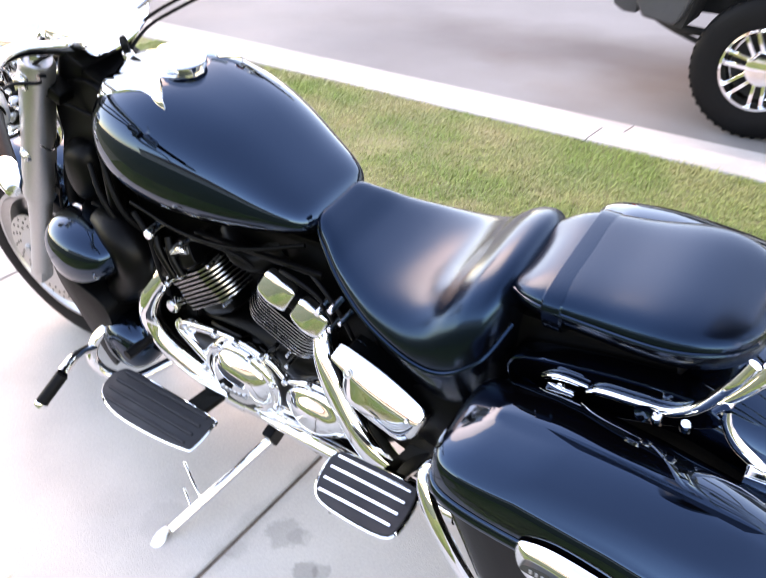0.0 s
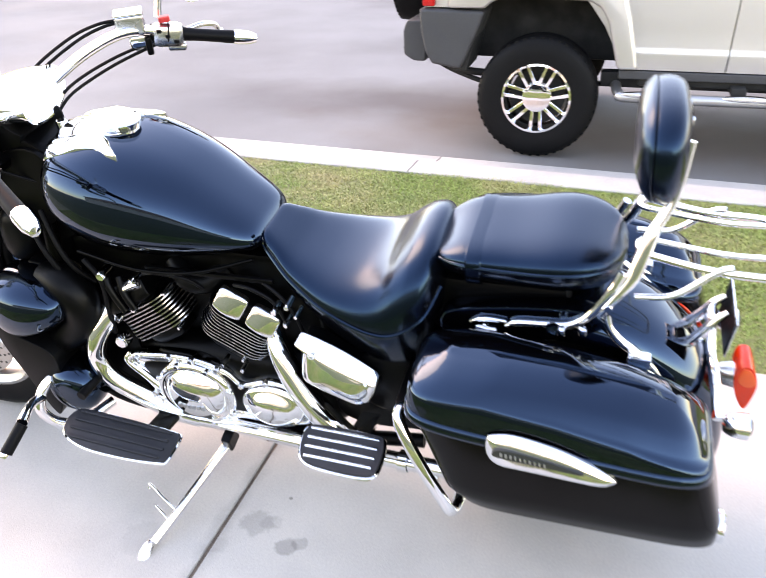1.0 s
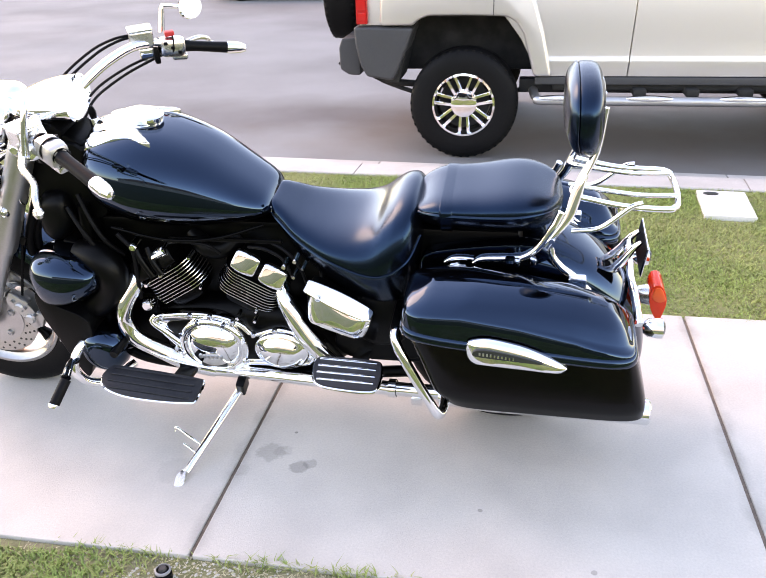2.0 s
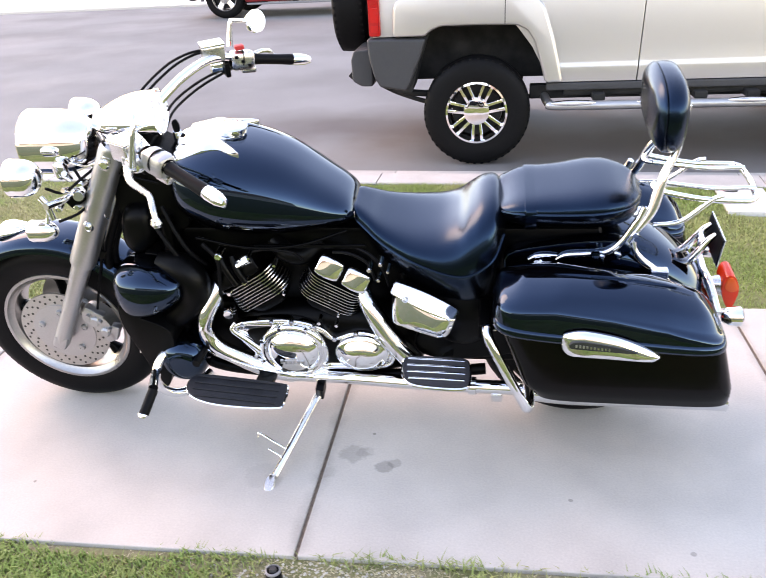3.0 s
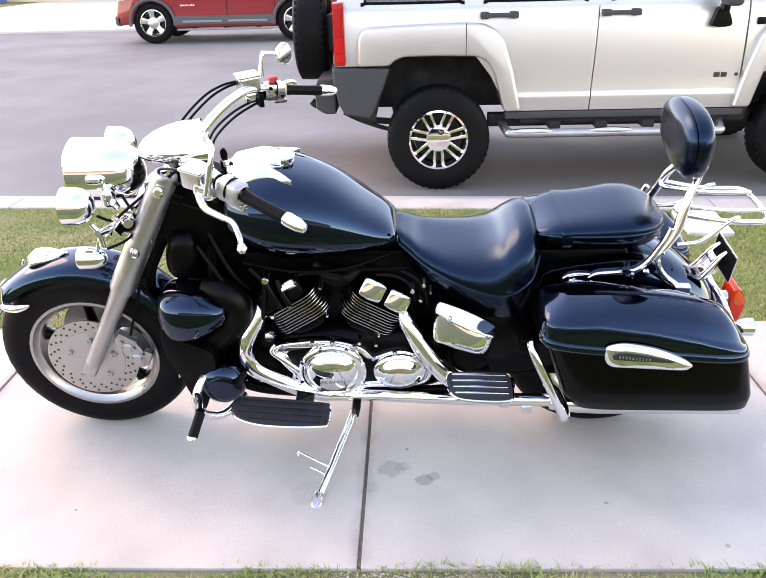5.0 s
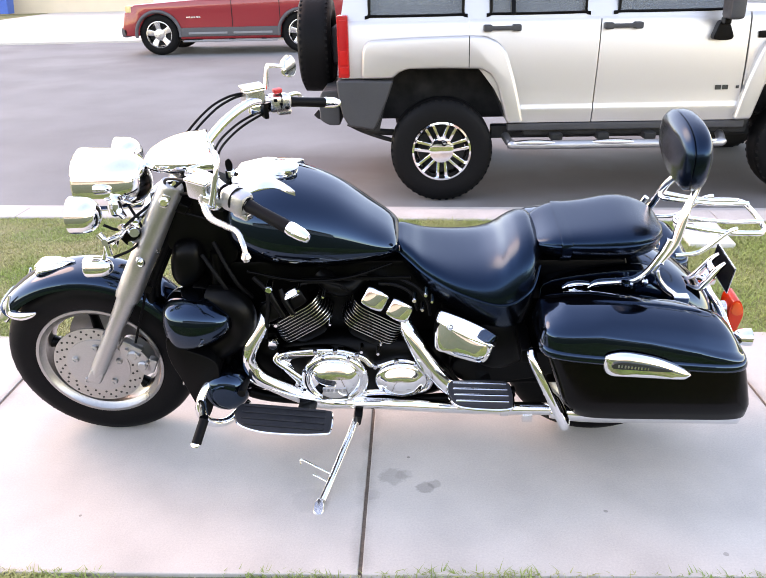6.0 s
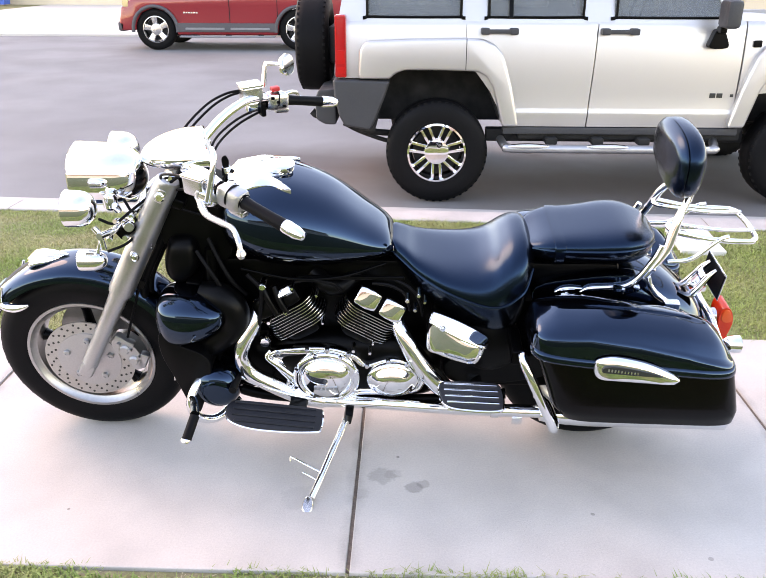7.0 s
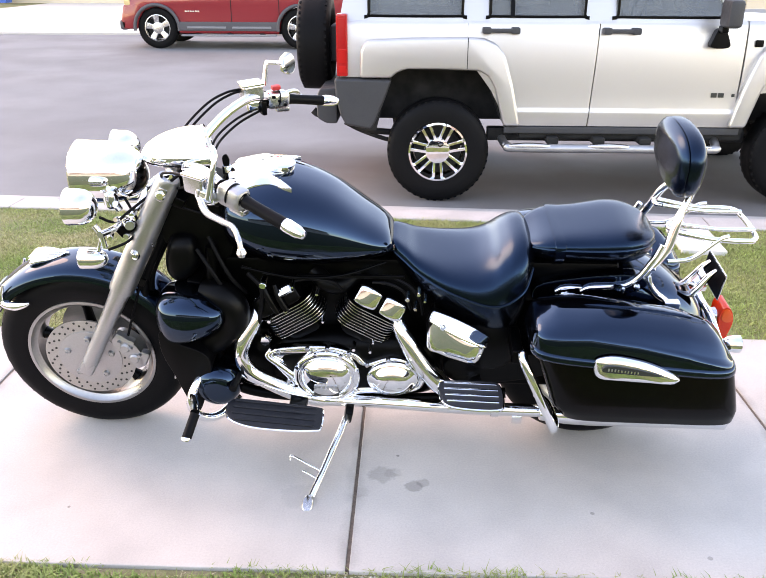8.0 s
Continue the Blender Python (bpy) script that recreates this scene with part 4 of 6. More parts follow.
for x, y, z, r, way in ((-0.70, -0.135, 0.905, 0.012, (0, -1, 0.2)), (-0.715, -0.165, 0.925, 0.009, (0, -1, 0.4)), (-0.675, -0.135, 0.93, 0.010, (0, -1, 0)), (-0.735, -0.19, 0.88, 0.010, (0.2, -1, 0)), (-0.70, -0.15, 0.865, 0.011, (0, -1, 0)), (-0.66, -0.13, 0.885, 0.008, (0, -1, 0)), (-0.725, -0.12, 0.95, 0.012, (0, -0.6, 0.8))):
    part("lamp_bolt", lathe([(0.0, 0.012), (r * 0.75, 0.012), (r, 0.006), (r, -0.02), (0, -0.02)], (x, y, z), way, 12), chrome, light_bar)
for pts in ([(-0.75, -0.20, 0.95), (-0.72, -0.17, 0.92), (-0.68, -0.13, 0.94), (-0.63, -0.09, 0.97)], [(-0.745, -0.20, 0.84), (-0.70, -0.16, 0.845), (-0.67, -0.13, 0.87), (-0.64, -0.09, 0.93)], [(-0.70, -0.11, 0.97), (-0.67, -0.13, 0.92), (-0.66, -0.12, 0.87), (-0.64, -0.10, 0.82)]):
    part("lamp_wire", tube(pts, 0.0045, n=8), rubber, light_bar)
part("lamp_bracket", box((-0.70, -0.14, 0.885), (0.06, 0.03, 0.035), 0.006, (0, -30, 20)), engine_black, light_bar)
part("horn", lathe([(0.0, -0.02), (0.02, -0.02), (0.045, -0.028), (0.05, -0.02), (0.05, 0.012), (0.03, 0.022), (0, 0.024)], (-0.655, -0.10, 0.845), (1, 0.3, 0), 28), chrome, bike, "chrome disc horn")

# nacelle with the instrument
NAC_ROWS = [(-0.672, 0.020, 1.056, 0.010), (-0.660, 0.055, 1.058, 0.022), (-0.625, 0.088, 1.063, 0.035), (-0.575, 0.109, 1.069, 0.043), (-0.52, 0.119, 1.074, 0.047), (-0.468, 0.123, 1.077, 0.046)]


def nacelle_ring(x, half, zc, tall, n=44):
    """An oval cross-section, wide across the bike, whose rear leans forward at its top and turns with the bars."""
    ring = []
    back = max(0.0, (x + 0.67) / 0.2)
    for j in range(n):
        a = 2 * math.pi * j / n
        h = tall * power(math.sin(a), 0.85)
        v = half * power(math.cos(a), 0.85)
        ring.append((x - (0.25 * h + 0.26 * v) * back, 0.042 + v, zc + h))
    return ring


nacelle = part("instrument_nacelle", loft([nacelle_ring(*q) for q in spline(NAC_ROWS, 5)]), chrome, bike, "wide chrome instrument nacelle over the handlebar")
part("nacelle_rim", loft([nacelle_ring(-0.470, 0.125, 1.077, 0.048), nacelle_ring(-0.462, 0.125, 1.077, 0.048), nacelle_ring(-0.459, 0.119, 1.077, 0.042), nacelle_ring(-0.464, 0.113, 1.077, 0.037), nacelle_ring(-0.470, 0.113, 1.077, 0.037)], closed=True), chrome, nacelle)
part("instrument_glass", loft([nacelle_ring(-0.468, 0.114, 1.077, 0.038), nacelle_ring(-0.4625, 0.114, 1.077, 0.038)]), dial_face, nacelle)
part("riser_block", box((-0.52, 0, 1.0), (0.08, 0.16, 0.09), 0.02, (0, 28, 0)), plastic, bike)

# handlebar: one bent tube, with grips, levers and switches on both ends
BAR = [(-0.113, 0.4998, 1.0716), (-0.20, 0.4456, 1.0946), (-0.30, 0.3833, 1.1210), (-0.375, 0.305, 1.138), (-0.44, 0.215, 1.118), (-0.495, 0.12, 1.075), (-0.515, 0.05, 1.045), (-0.517, 0.0, 1.04)]
RIGHT = [(x, y, z - (0.011, 0.010, 0.006)[i] if i < 3 else z) for i, (x, y, z) in enumerate(BAR)]
bar_line = RIGHT + [(x, -y, z) for x, y, z in reversed(BAR[:-1])]
handlebar = part("handlebar", tube(bar_line, 0.0145, n=16), chrome, bike, "wide swept chrome handlebar")


def along(a, b, t):
    return Vector(a).lerp(Vector(b), t)


for side in (-1, 1):
    def s(p):
        return Vector((p[0], side * p[1], p[2] - (0.010 if side > 0 else 0)))
    tip, inn = s((-0.103, 0.506, 1.069)), s((-0.315, 0.374, 1.125))
    ax = (tip - inn).normalized()
    reach = (tip - inn).length
    part("grip", lathe([(0.0, 0.055), (0.0172, 0.055), (0.0180, 0.062), (0.0162, 0.09), (0.0166, 0.15), (0.0178, reach - 0.068), (0.0168, reach - 0.06), (0, reach - 0.06)], inn, ax, 28), rubber, handlebar, "black rubber grip")
    part("grip_end", lathe([(0.0, reach - 0.062), (0.0180, reach - 0.062), (0.0195, reach - 0.052), (0.0178, reach - 0.02), (0.011, reach), (0.0, reach + 0.004)], inn, ax, 28), chrome, handlebar, "chrome bar end")
    switch = part("switch_housing", box(inn + ax * 0.018 + Vector((0, 0, -0.004)), (0.085, 0.056, 0.062), 0.018, (0, 8, side * math.degrees(math.atan2(0.132, 0.212)))), satin if side < 0 else cast, handlebar, "polished switch housing")
    for d in (-0.026, 0.018, 0.056):
        part("joint_ring", lathe([(0.012, d - 0.002), (0.032 if d == 0.018 else 0.022, d - 0.002), (0.032 if d == 0.018 else 0.022, d + 0.002), (0.012, d + 0.002)], inn, ax, 24, closed=True), plastic, switch)
    part("switch_pod", box(inn + ax * 0.03 + Vector((0.004, side * 0.004, -0.036)), (0.05, 0.03, 0.02), 0.006, (0, 8, side * 32)), cast, switch)
    for i in range(3):
        part("switch_button", box(inn + ax * (0.0 + 0.02 * i) + Vector((0.012, side * -0.026, 0.012 - 0.012 * i)), (0.012, 0.008, 0.01), 0.002), plastic, switch)
    # lever, perch and reservoir
    perch = part("lever_perch", box(s((-0.372, 0.362, 1.108)), (0.066, 0.046, 0.040), 0.012, (0, 0, side * 32)), chrome, handlebar)
    part("pivot_bolt", lathe([(0.0, 0.024), (0.007, 0.024), (0.010, 0.019), (0.010, -0.026), (0, -0.026)], s((-0.392, 0.366, 1.104)), (0, 0, 1), 14), satin, perch)
    part("perch_clamp", box(s((-0.345, 0.352, 1.100)), (0.018, 0.040, 0.050), 0.006, (0, 0, side * 32)), plastic, perch)
    part("lever", tube([s((-0.396, 0.36, 1.100)), s((-0.368, 0.42, 1.088)), s((-0.319, 0.47, 1.089)), s((-0.277, 0.52, 1.098)), s((-0.256, 0.56, 1.086)), s((-0.250, 0.573, 1.066))], [0.011, 0.010, 0.0085, 0.0075, 0.0072, 0.0072], n=12), cast, perch, "polished control lever")
    part("lever_ball", lathe([(0.0, -0.013), (0.009, -0.01), (0.013, 0.0), (0.009, 0.01), (0, 0.013)], s((-0.249, 0.576, 1.058)), (0, 0, 1), 16), cast, perch)
    part("reservoir", box(s((-0.375, 0.335, 1.160)) if side > 0 else s((-0.398, 0.335, 1.132)), (0.074, 0.058, 0.056), 0.010, (0, 0, side * 30)), cast, handlebar, "square chrome fluid reservoir")
    part("reservoir_lid", box(s((-0.375, 0.335, 1.189)) if side > 0 else s((-0.398, 0.335, 1.158)), (0.075, 0.062, 0.009), 0.003, (0, 0, side * 30)), chrome, handlebar)
part("kill_switch", box((-0.30, 0.38, 1.15), (0.03, 0.022, 0.016), 0.004, (0, 0, 32)), red_plastic, handlebar, "red engine stop switch")
# mirrors
for side, base, neck, centre in ((1, (-0.349, 0.43, 1.138), (-0.338, 0.45, 1.215), (-0.275, 0.52, 1.190)),):
    mirror = new("mirror")
    mirror.parent = handlebar
    part("mirror_arm", tube([base, along(base, neck, 0.9), neck, along(neck, centre, 0.8)], [0.010, 0.008, 0.0075, 0.007], k=1), chrome, mirror)
    look_way = Vector((0.93, -0.15, 0.3))
    part("mirror_shell", lathe([(0.0, -0.029), (0.023, -0.026), (0.040, -0.013), (0.046, 0.0), (0.044, 0.006), (0, 0.005)], centre, look_way, 32, squash=(1.35, 0.8)), chrome, mirror, "oval chrome mirror")
    part("mirror_glass", lathe([(0.0, 0.0075), (0.040, 0.0075), (0.040, 0.005), (0, 0.005)], centre, look_way, 32, squash=(1.35, 0.8)), mirror_glass, mirror)
part("mirror_stem", tube([(-0.362, -0.40, 1.115), (-0.354, -0.40, 1.145), (-0.342, -0.395, 1.195), (-0.336, -0.38, 1.228), (-0.345, -0.36, 1.240), (-0.352, -0.345, 1.240)], [0.010, 0.009, 0.0075, 0.0068, 0.0062, 0.003], n=14), chrome, handlebar, "short chrome mirror stem")
key = part("ignition_key", prism(rounded([(-0.412, 1.028), (-0.398, 1.028), (-0.394, 1.05), (-0.402, 1.068), (-0.414, 1.062), (-0.416, 1.045)], 3), -0.003, 0.003, bevel=0.001), plastic, bike, "black ignition key in its lock")
part("key_lock", lathe([(0.0, 0.012), (0.012, 0.012), (0.014, 0.008), (0.014, -0.02), (0, -0.02)], (-0.405, 0, 1.02), (0, 0, 1), 20), chrome, key)
# cables
for pts in ([(-0.60, 0.08, 1.03), (-0.565, 0.15, 1.093), (-0.508, 0.25, 1.138), (-0.455, 0.305, 1.156), (-0.405, 0.335, 1.160)],
            [(-0.59, 0.08, 1.02), (-0.553, 0.15, 1.082), (-0.495, 0.25, 1.128), (-0.445, 0.305, 1.148), (-0.40, 0.335, 1.155)],
            [(-0.48, 0.06, 1.01), (-0.476, 0.12, 1.042), (-0.465, 0.20, 1.056), (-0.42, 0.30, 1.072), (-0.345, 0.375, 1.09)],
            [(-0.47, 0.05, 1.0), (-0.466, 0.12, 1.031), (-0.455, 0.20, 1.042), (-0.41, 0.30, 1.060), (-0.315, 0.385, 1.09)],
            [(-0.58, -0.10, 1.02), (-0.55, -0.17, 1.08), (-0.48, -0.22, 1.10), (-0.41, -0.30, 1.12), (-0.36, -0.35, 1.125)],
            [(-0.56, -0.09, 0.99), (-0.50, -0.16, 1.03), (-0.44, -0.20, 1.045), (-0.40, -0.28, 1.085), (-0.34, -0.36, 1.10)],
            [(-0.50, -0.10, 1.06), (-0.55, -0.14, 1.03), (-0.56, -0.13, 0.97), (-0.52, -0.10, 0.93), (-0.46, -0.08, 0.90)],
            [(-0.63, -0.09, 0.90), (-0.66, -0.105, 0.78), (-0.70, -0.10, 0.68), (-0.75, -0.095, 0.55), (-0.79, -0.095, 0.44)]):
    part("control_cable", tube(pts, 0.0042, n=10), rubber, bike)
# black tubes added for the hose bundle and the stanchion's shadow together
for v, x in ((-0.07, 0.0), (-0.045, 0.012)):
    part("fork_fill_tube", tube([(-0.565 + x, v, 0.93), (-0.60 + x, v, 0.85), (-0.655 + x, v, 0.75), (-0.70 + x, v, 0.66), (-0.715 + x, v, 0.58)], 0.014, n=12), rubber, bike)
part("brake_line_clip", box((-0.70, -0.105, 0.665), (0.02, 0.01, 0.03), 0.003, (0, 28, 0)), plastic, bike)

# ---- motorcycle: engine ----
engine = new("engine")
engine.parent = bike
tagged(engine, "black finned V-twin engine with chrome covers")
part("crankcase", hull([(-0.33, 0.05, 0.34, 0.42, 0.24), (-0.28, 0.13, 0.35, 0.47, 0.22), (-0.15, 0.155, 0.36, 0.49, 0.21), (0.05, 0.155, 0.36, 0.49, 0.21), (0.22, 0.15, 0.36, 0.47, 0.22), (0.30, 0.10, 0.35, 0.42, 0.25)], 0.5, 0.5, 36), engine_black, engine)
part("lower_mass", box((-0.39, 0, 0.37), (0.20, 0.24, 0.26), 0.03), engine_black, engine)
part("upper_mass", box((-0.09, 0, 0.61), (0.70, 0.16, 0.28), 0.02), engine_black, engine)
part("frame_tube", tube([(-0.46, -0.10, 0.80), (-0.47, -0.12, 0.60), (-0.47, -0.13, 0.40), (-0.42, -0.14, 0.27), (-0.2, -0.15, 0.235), (0.2, -0.15, 0.235), (0.5, -0.14, 0.26)], 0.019), engine_black, bike)
part("frame_tube", tube([(-0.46, 0.10, 0.80), (-0.47, 0.12, 0.60), (-0.47, 0.13, 0.40), (-0.42, 0.14, 0.27), (-0.2, 0.15, 0.235), (0.2, 0.15, 0.235), (0.5, 0.14, 0.26)], 0.019), engine_black, bike)


def cylinder(base, lean, caps, cap_mat):
    """A finned cylinder that leans by so many degrees towards plus x."""
    cyl = new("cylinder")
    cyl.parent = engine
    turn = pose(base[0], -0.06, base[1], 0, lean, 0)
    for i in range(9):
        k = 0.099 + 0.004 * math.sin(i * 0.9)
        fin = box((0, 0, 0.0105 * i - 0.022), (2 * k, 0.205, 0.0045), 0, (0, 0, 0))
        corner = [e for e in fin.edges if abs(e.verts[0].co.z - e.verts[1].co.z) > 0.003]
        bmesh.ops.bevel(fin, geom=corner, offset=0.05, segments=6, affect="EDGES", profile=0.5)
        bmesh.ops.transform(fin, matrix=turn, verts=fin.verts)
        f = part("cooling_fin", fin, engine_black, cyl)
        rim = box((0, 0, 0.0105 * i - 0.022), (2 * k + 0.0015, 0.2065, 0.0022), 0)
        corner = [e for e in rim.edges if abs(e.verts[0].co.z - e.verts[1].co.z) > 0.001]
        bmesh.ops.bevel(rim, geom=corner, offset=0.05, segments=6, affect="EDGES", profile=0.5)
        bmesh.ops.transform(rim, matrix=turn, verts=rim.verts)
        part("polished_edge", rim, fin_edge, f)
    core = box((0, 0, 0.02), (0.13, 0.18, 0.18), 0.03)
    bmesh.ops.transform(core, matrix=turn, verts=core.verts)
    part("barrel", core, engine_black, cyl)
    headbox = box((0, 0, 0.105), (0.15, 0.19, 0.05), 0.018)
    bmesh.ops.transform(headbox, matrix=turn, verts=headbox.verts)
    part("cylinder_head", headbox, engine_black, cyl)
    for cx in caps:
        cap = hull([(-0.038, 0.018, 0.0, 0.008, -0.016), (-0.034, 0.030, 0.0, 0.014, -0.018), (0.0, 0.034, 0.004, 0.020, -0.018), (0.034, 0.030, 0.0, 0.014, -0.018), (0.038, 0.018, 0.0, 0.008, -0.016)], 0.5, 0.5, 24)
        bmesh.ops.transform(cap, matrix=turn @ pose(cx - 0.006, -0.085, 0.104, 70, 0, 0), verts=cap.verts)
        part("rocker_cap", cap, cap_mat, cyl, "chrome rocker cap" if cap_mat == chrome else "")
        seat_ = box((cx - 0.006, -0.062, 0.092), (0.062, 0.07, 0.03), 0.01)
        bmesh.ops.transform(seat_, matrix=turn, verts=seat_.verts)
        part("rocker_base", seat_, engine_black, cyl)
    return cyl


cylinder((-0.200, 0.545), -32, (-0.04, 0.045), engine_black)
cylinder((0.022, 0.535), 30, (-0.04, 0.05), chrome)
for pts in ([(-0.30, -0.15, 0.70), (-0.283, -0.168, 0.66), (-0.255, -0.172, 0.60)], [(-0.262, -0.15, 0.69), (-0.245, -0.168, 0.65), (-0.225, -0.172, 0.61)]):
    part("push_rod_tube", tube(pts, 0.010), plastic, engine)
part("rocker_plate", box((-0.226, -0.155, 0.672), (0.055, 0.03, 0.03), 0.008, (38, -30, 0)), chrome, engine, "small chrome rocker plate")
part("rocker_plate", box((-0.315, -0.13, 0.612), (0.045, 0.03, 0.024), 0.006, (30, -28, 0)), chrome, engine)
part("tank_bracket", box((-0.02, -0.13, 0.715), (0.34, 0.012, 0.012), 0.003), plastic, engine)
part("intake_boot", tube([(-0.14, -0.07, 0.70), (-0.10, -0.10, 0.67), (-0.05, -0.09, 0.66), (0.0, -0.06, 0.69)], 0.03, n=18), plastic, engine)
for pts in ([(-0.20, -0.14, 0.70), (-0.15, -0.15, 0.715), (-0.08, -0.14, 0.70), (-0.05, -0.12, 0.66)], [(0.05, -0.14, 0.70), (0.10, -0.155, 0.705), (0.15, -0.15, 0.67), (0.17, -0.14, 0.60)], [(0.12, -0.13, 0.71), (0.17, -0.15, 0.69), (0.20, -0.15, 0.64), (0.21, -0.14, 0.58)]):
    part("spark_lead", tube(pts, 0.005, n=10), rubber, engine)
for x, z, r in ((-0.293, 0.704, 0.014), (-0.228, 0.609, 0.008), (-0.284, 0.568, 0.008), (-0.20, 0.70, 0.006), (-0.125, 0.675, 0.006), (-0.014, 0.46, 0.008), (0.04, 0.452, 0.007), (0.16, 0.66, 0.009), (0.185, 0.625, 0.007), (0.195, 0.68, 0.008), (0.215, 0.655, 0.006), (0.05, 0.49, 0.005), (-0.11, 0.57, 0.005)):
    part("engine_bolt", lathe([(0.0, 0.012), (r * 0.7, 0.012), (r, 0.006), (r, -0.03), (0, -0.03)], (x, -0.168, z), (0, -1, 0), 14), chrome, engine)
part("oil_filler", lathe([(0.0, 0.03), (0.015, 0.03), (0.02, 0.022), (0.02, 0.0), (0, 0.0)], (-0.304, -0.145, 0.484), (0, -1, 0), 8), chrome, engine, "chrome filler plug")
# chrome side covers
part("primary_cover", prism(rounded([(-0.295, 0.435), (-0.22, 0.462), (-0.10, 0.468), (-0.01, 0.44), (0.03, 0.40), (0.10, 0.425), (0.17, 0.41), (0.215, 0.355), (0.20, 0.295), (0.10, 0.28), (0.0, 0.275), (-0.06, 0.245), (-0.16, 0.25), (-0.235, 0.33)], 4), -0.172, -0.14, bevel=0.006), chrome, engine, "chrome primary case cover")
primary_line = rounded([(-0.292, 0.432), (-0.22, 0.458), (-0.10, 0.464), (-0.012, 0.436), (0.028, 0.398), (0.10, 0.421), (0.168, 0.406), (0.21, 0.355), (0.196, 0.298), (0.10, 0.284), (0.0, 0.28), (-0.06, 0.25), (-0.16, 0.255), (-0.232, 0.335)], 4)
primary_rim = [(u, -0.173, w) for u, w in primary_line]
part("primary_rim", tube(primary_rim + primary_rim[:1], 0.0075, n=10, k=1), chrome, engine)
part("primary_inset", prism([(u * 0.84 - 0.008, 0.362 + (w - 0.362) * 0.80) for u, w in primary_line], -0.1755, -0.168, bevel=0.001), plastic, engine)
for u, w in ((-0.262, 0.448), (-0.165, 0.464), (-0.10, 0.466), (-0.03, 0.448), (0.03, 0.403), (0.10, 0.422), (0.165, 0.408), (0.21, 0.35), (-0.235, 0.33)):
    part("case_bolt", lathe([(0.0, 0.010), (0.006, 0.010), (0.009, 0.005), (0.009, -0.006), (0, -0.006)], (u, -0.180, w), (0, -1, 0), 10), cast, engine)
clutch = part("clutch_cover", lathe([tuple(q) for q in spline([(0.113, 0.0), (0.112, 0.018), (0.104, 0.026), (0.094, 0.026), (0.088, 0.022), (0.082, 0.03), (0.06, 0.046), (0.03, 0.054), (0.0, 0.056)], 4)], (-0.106, -0.168, 0.352), (0, -1, 0), 56, squash=(1, 0.95)), chrome, engine, "large oval chrome clutch cover")
for i in range(6):
    part("letter_bar", box((-0.140 + 0.0135 * i, -0.2215, 0.338), (0.010, 0.008, 0.015), 0.002, (8, 0, 0)), satin, clutch)
part("badge_plate", box((-0.106, -0.208, 0.296), (0.085, 0.01, 0.014), 0.003), slot_dark, clutch)
for i in range(8):
    a = 2 * math.pi * (i + 0.4) / 8
    part("cover_bolt", lathe([(0.0, 0.008), (0.006, 0.008), (0.008, 0.004), (0.008, -0.006), (0, -0.006)], (-0.106 + 0.108 * math.cos(a), -0.192, 0.352 + 0.103 * math.sin(a)), (0, -1, 0), 10), chrome, clutch)
part("sprocket_cover", lathe([tuple(q) for q in spline([(0.088, 0.0), (0.088, 0.02), (0.082, 0.03), (0.07, 0.036), (0.05, 0.05), (0.025, 0.057), (0.0, 0.058)], 4)], (0.115, -0.165, 0.350), (0, -1, 0), 48, squash=(1, 0.80)), chrome, engine, "domed chrome sprocket cover")
part("crescent_cover", tube([(-0.29, -0.165, 0.45), (-0.30, -0.172, 0.425), (-0.26, -0.176, 0.39), (-0.215, -0.178, 0.345), (-0.20, -0.178, 0.32)], [0.006, 0.01, 0.012, 0.011, 0.006]), chrome, engine)
# exhaust on this side
exhaust = new("exhaust")
exhaust.parent = bike
tagged(exhaust, "polished chrome exhaust pipes and muffler")
part("header_pipe", tube([(-0.325, -0.10, 0.60), (-0.335, -0.14, 0.555), (-0.372, -0.172, 0.49), (-0.385, -0.182, 0.43), (-0.36, -0.185, 0.37), (-0.29, -0.185, 0.32), (-0.20, -0.182, 0.27), (-0.12, -0.175, 0.245)], 0.028, n=20), chrome, exhaust, "curved chrome front header pipe")
part("header_pipe", tube([(0.115, -0.11, 0.57), (0.15, -0.16, 0.515), (0.20, -0.185, 0.435), (0.27, -0.205, 0.35), (0.34, -0.20, 0.285)], [0.024, 0.030, 0.034, 0.034, 0.026], n=20), chrome, exhaust, "chrome rear header pipe")
part("link_pipe", tube([(-0.15, -0.178, 0.247), (0.05, -0.182, 0.246), (0.30, -0.19, 0.235), (0.55, -0.205, 0.24), (0.70, -0.215, 0.25)], 0.022, n=20), chrome, exhaust)
part("pipe_cover", tube([(-0.05, -0.205, 0.262), (0.10, -0.208, 0.262), (0.25, -0.212, 0.256), (0.30, -0.212, 0.252)], [0.008, 0.018, 0.018, 0.008], n=16), chrome, exhaust)
part("pipe_clamp", lathe([(0.026, -0.012), (0.029, -0.012), (0.029, 0.012), (0.026, 0.012)], (0.46, -0.199, 0.2375), (1, -0.05, 0.03), 24, closed=True), chrome, exhaust)
part("clamp_tab", box((0.535, -0.210, 0.209), (0.035, 0.03, 0.030), 0.004), chrome, exhaust)
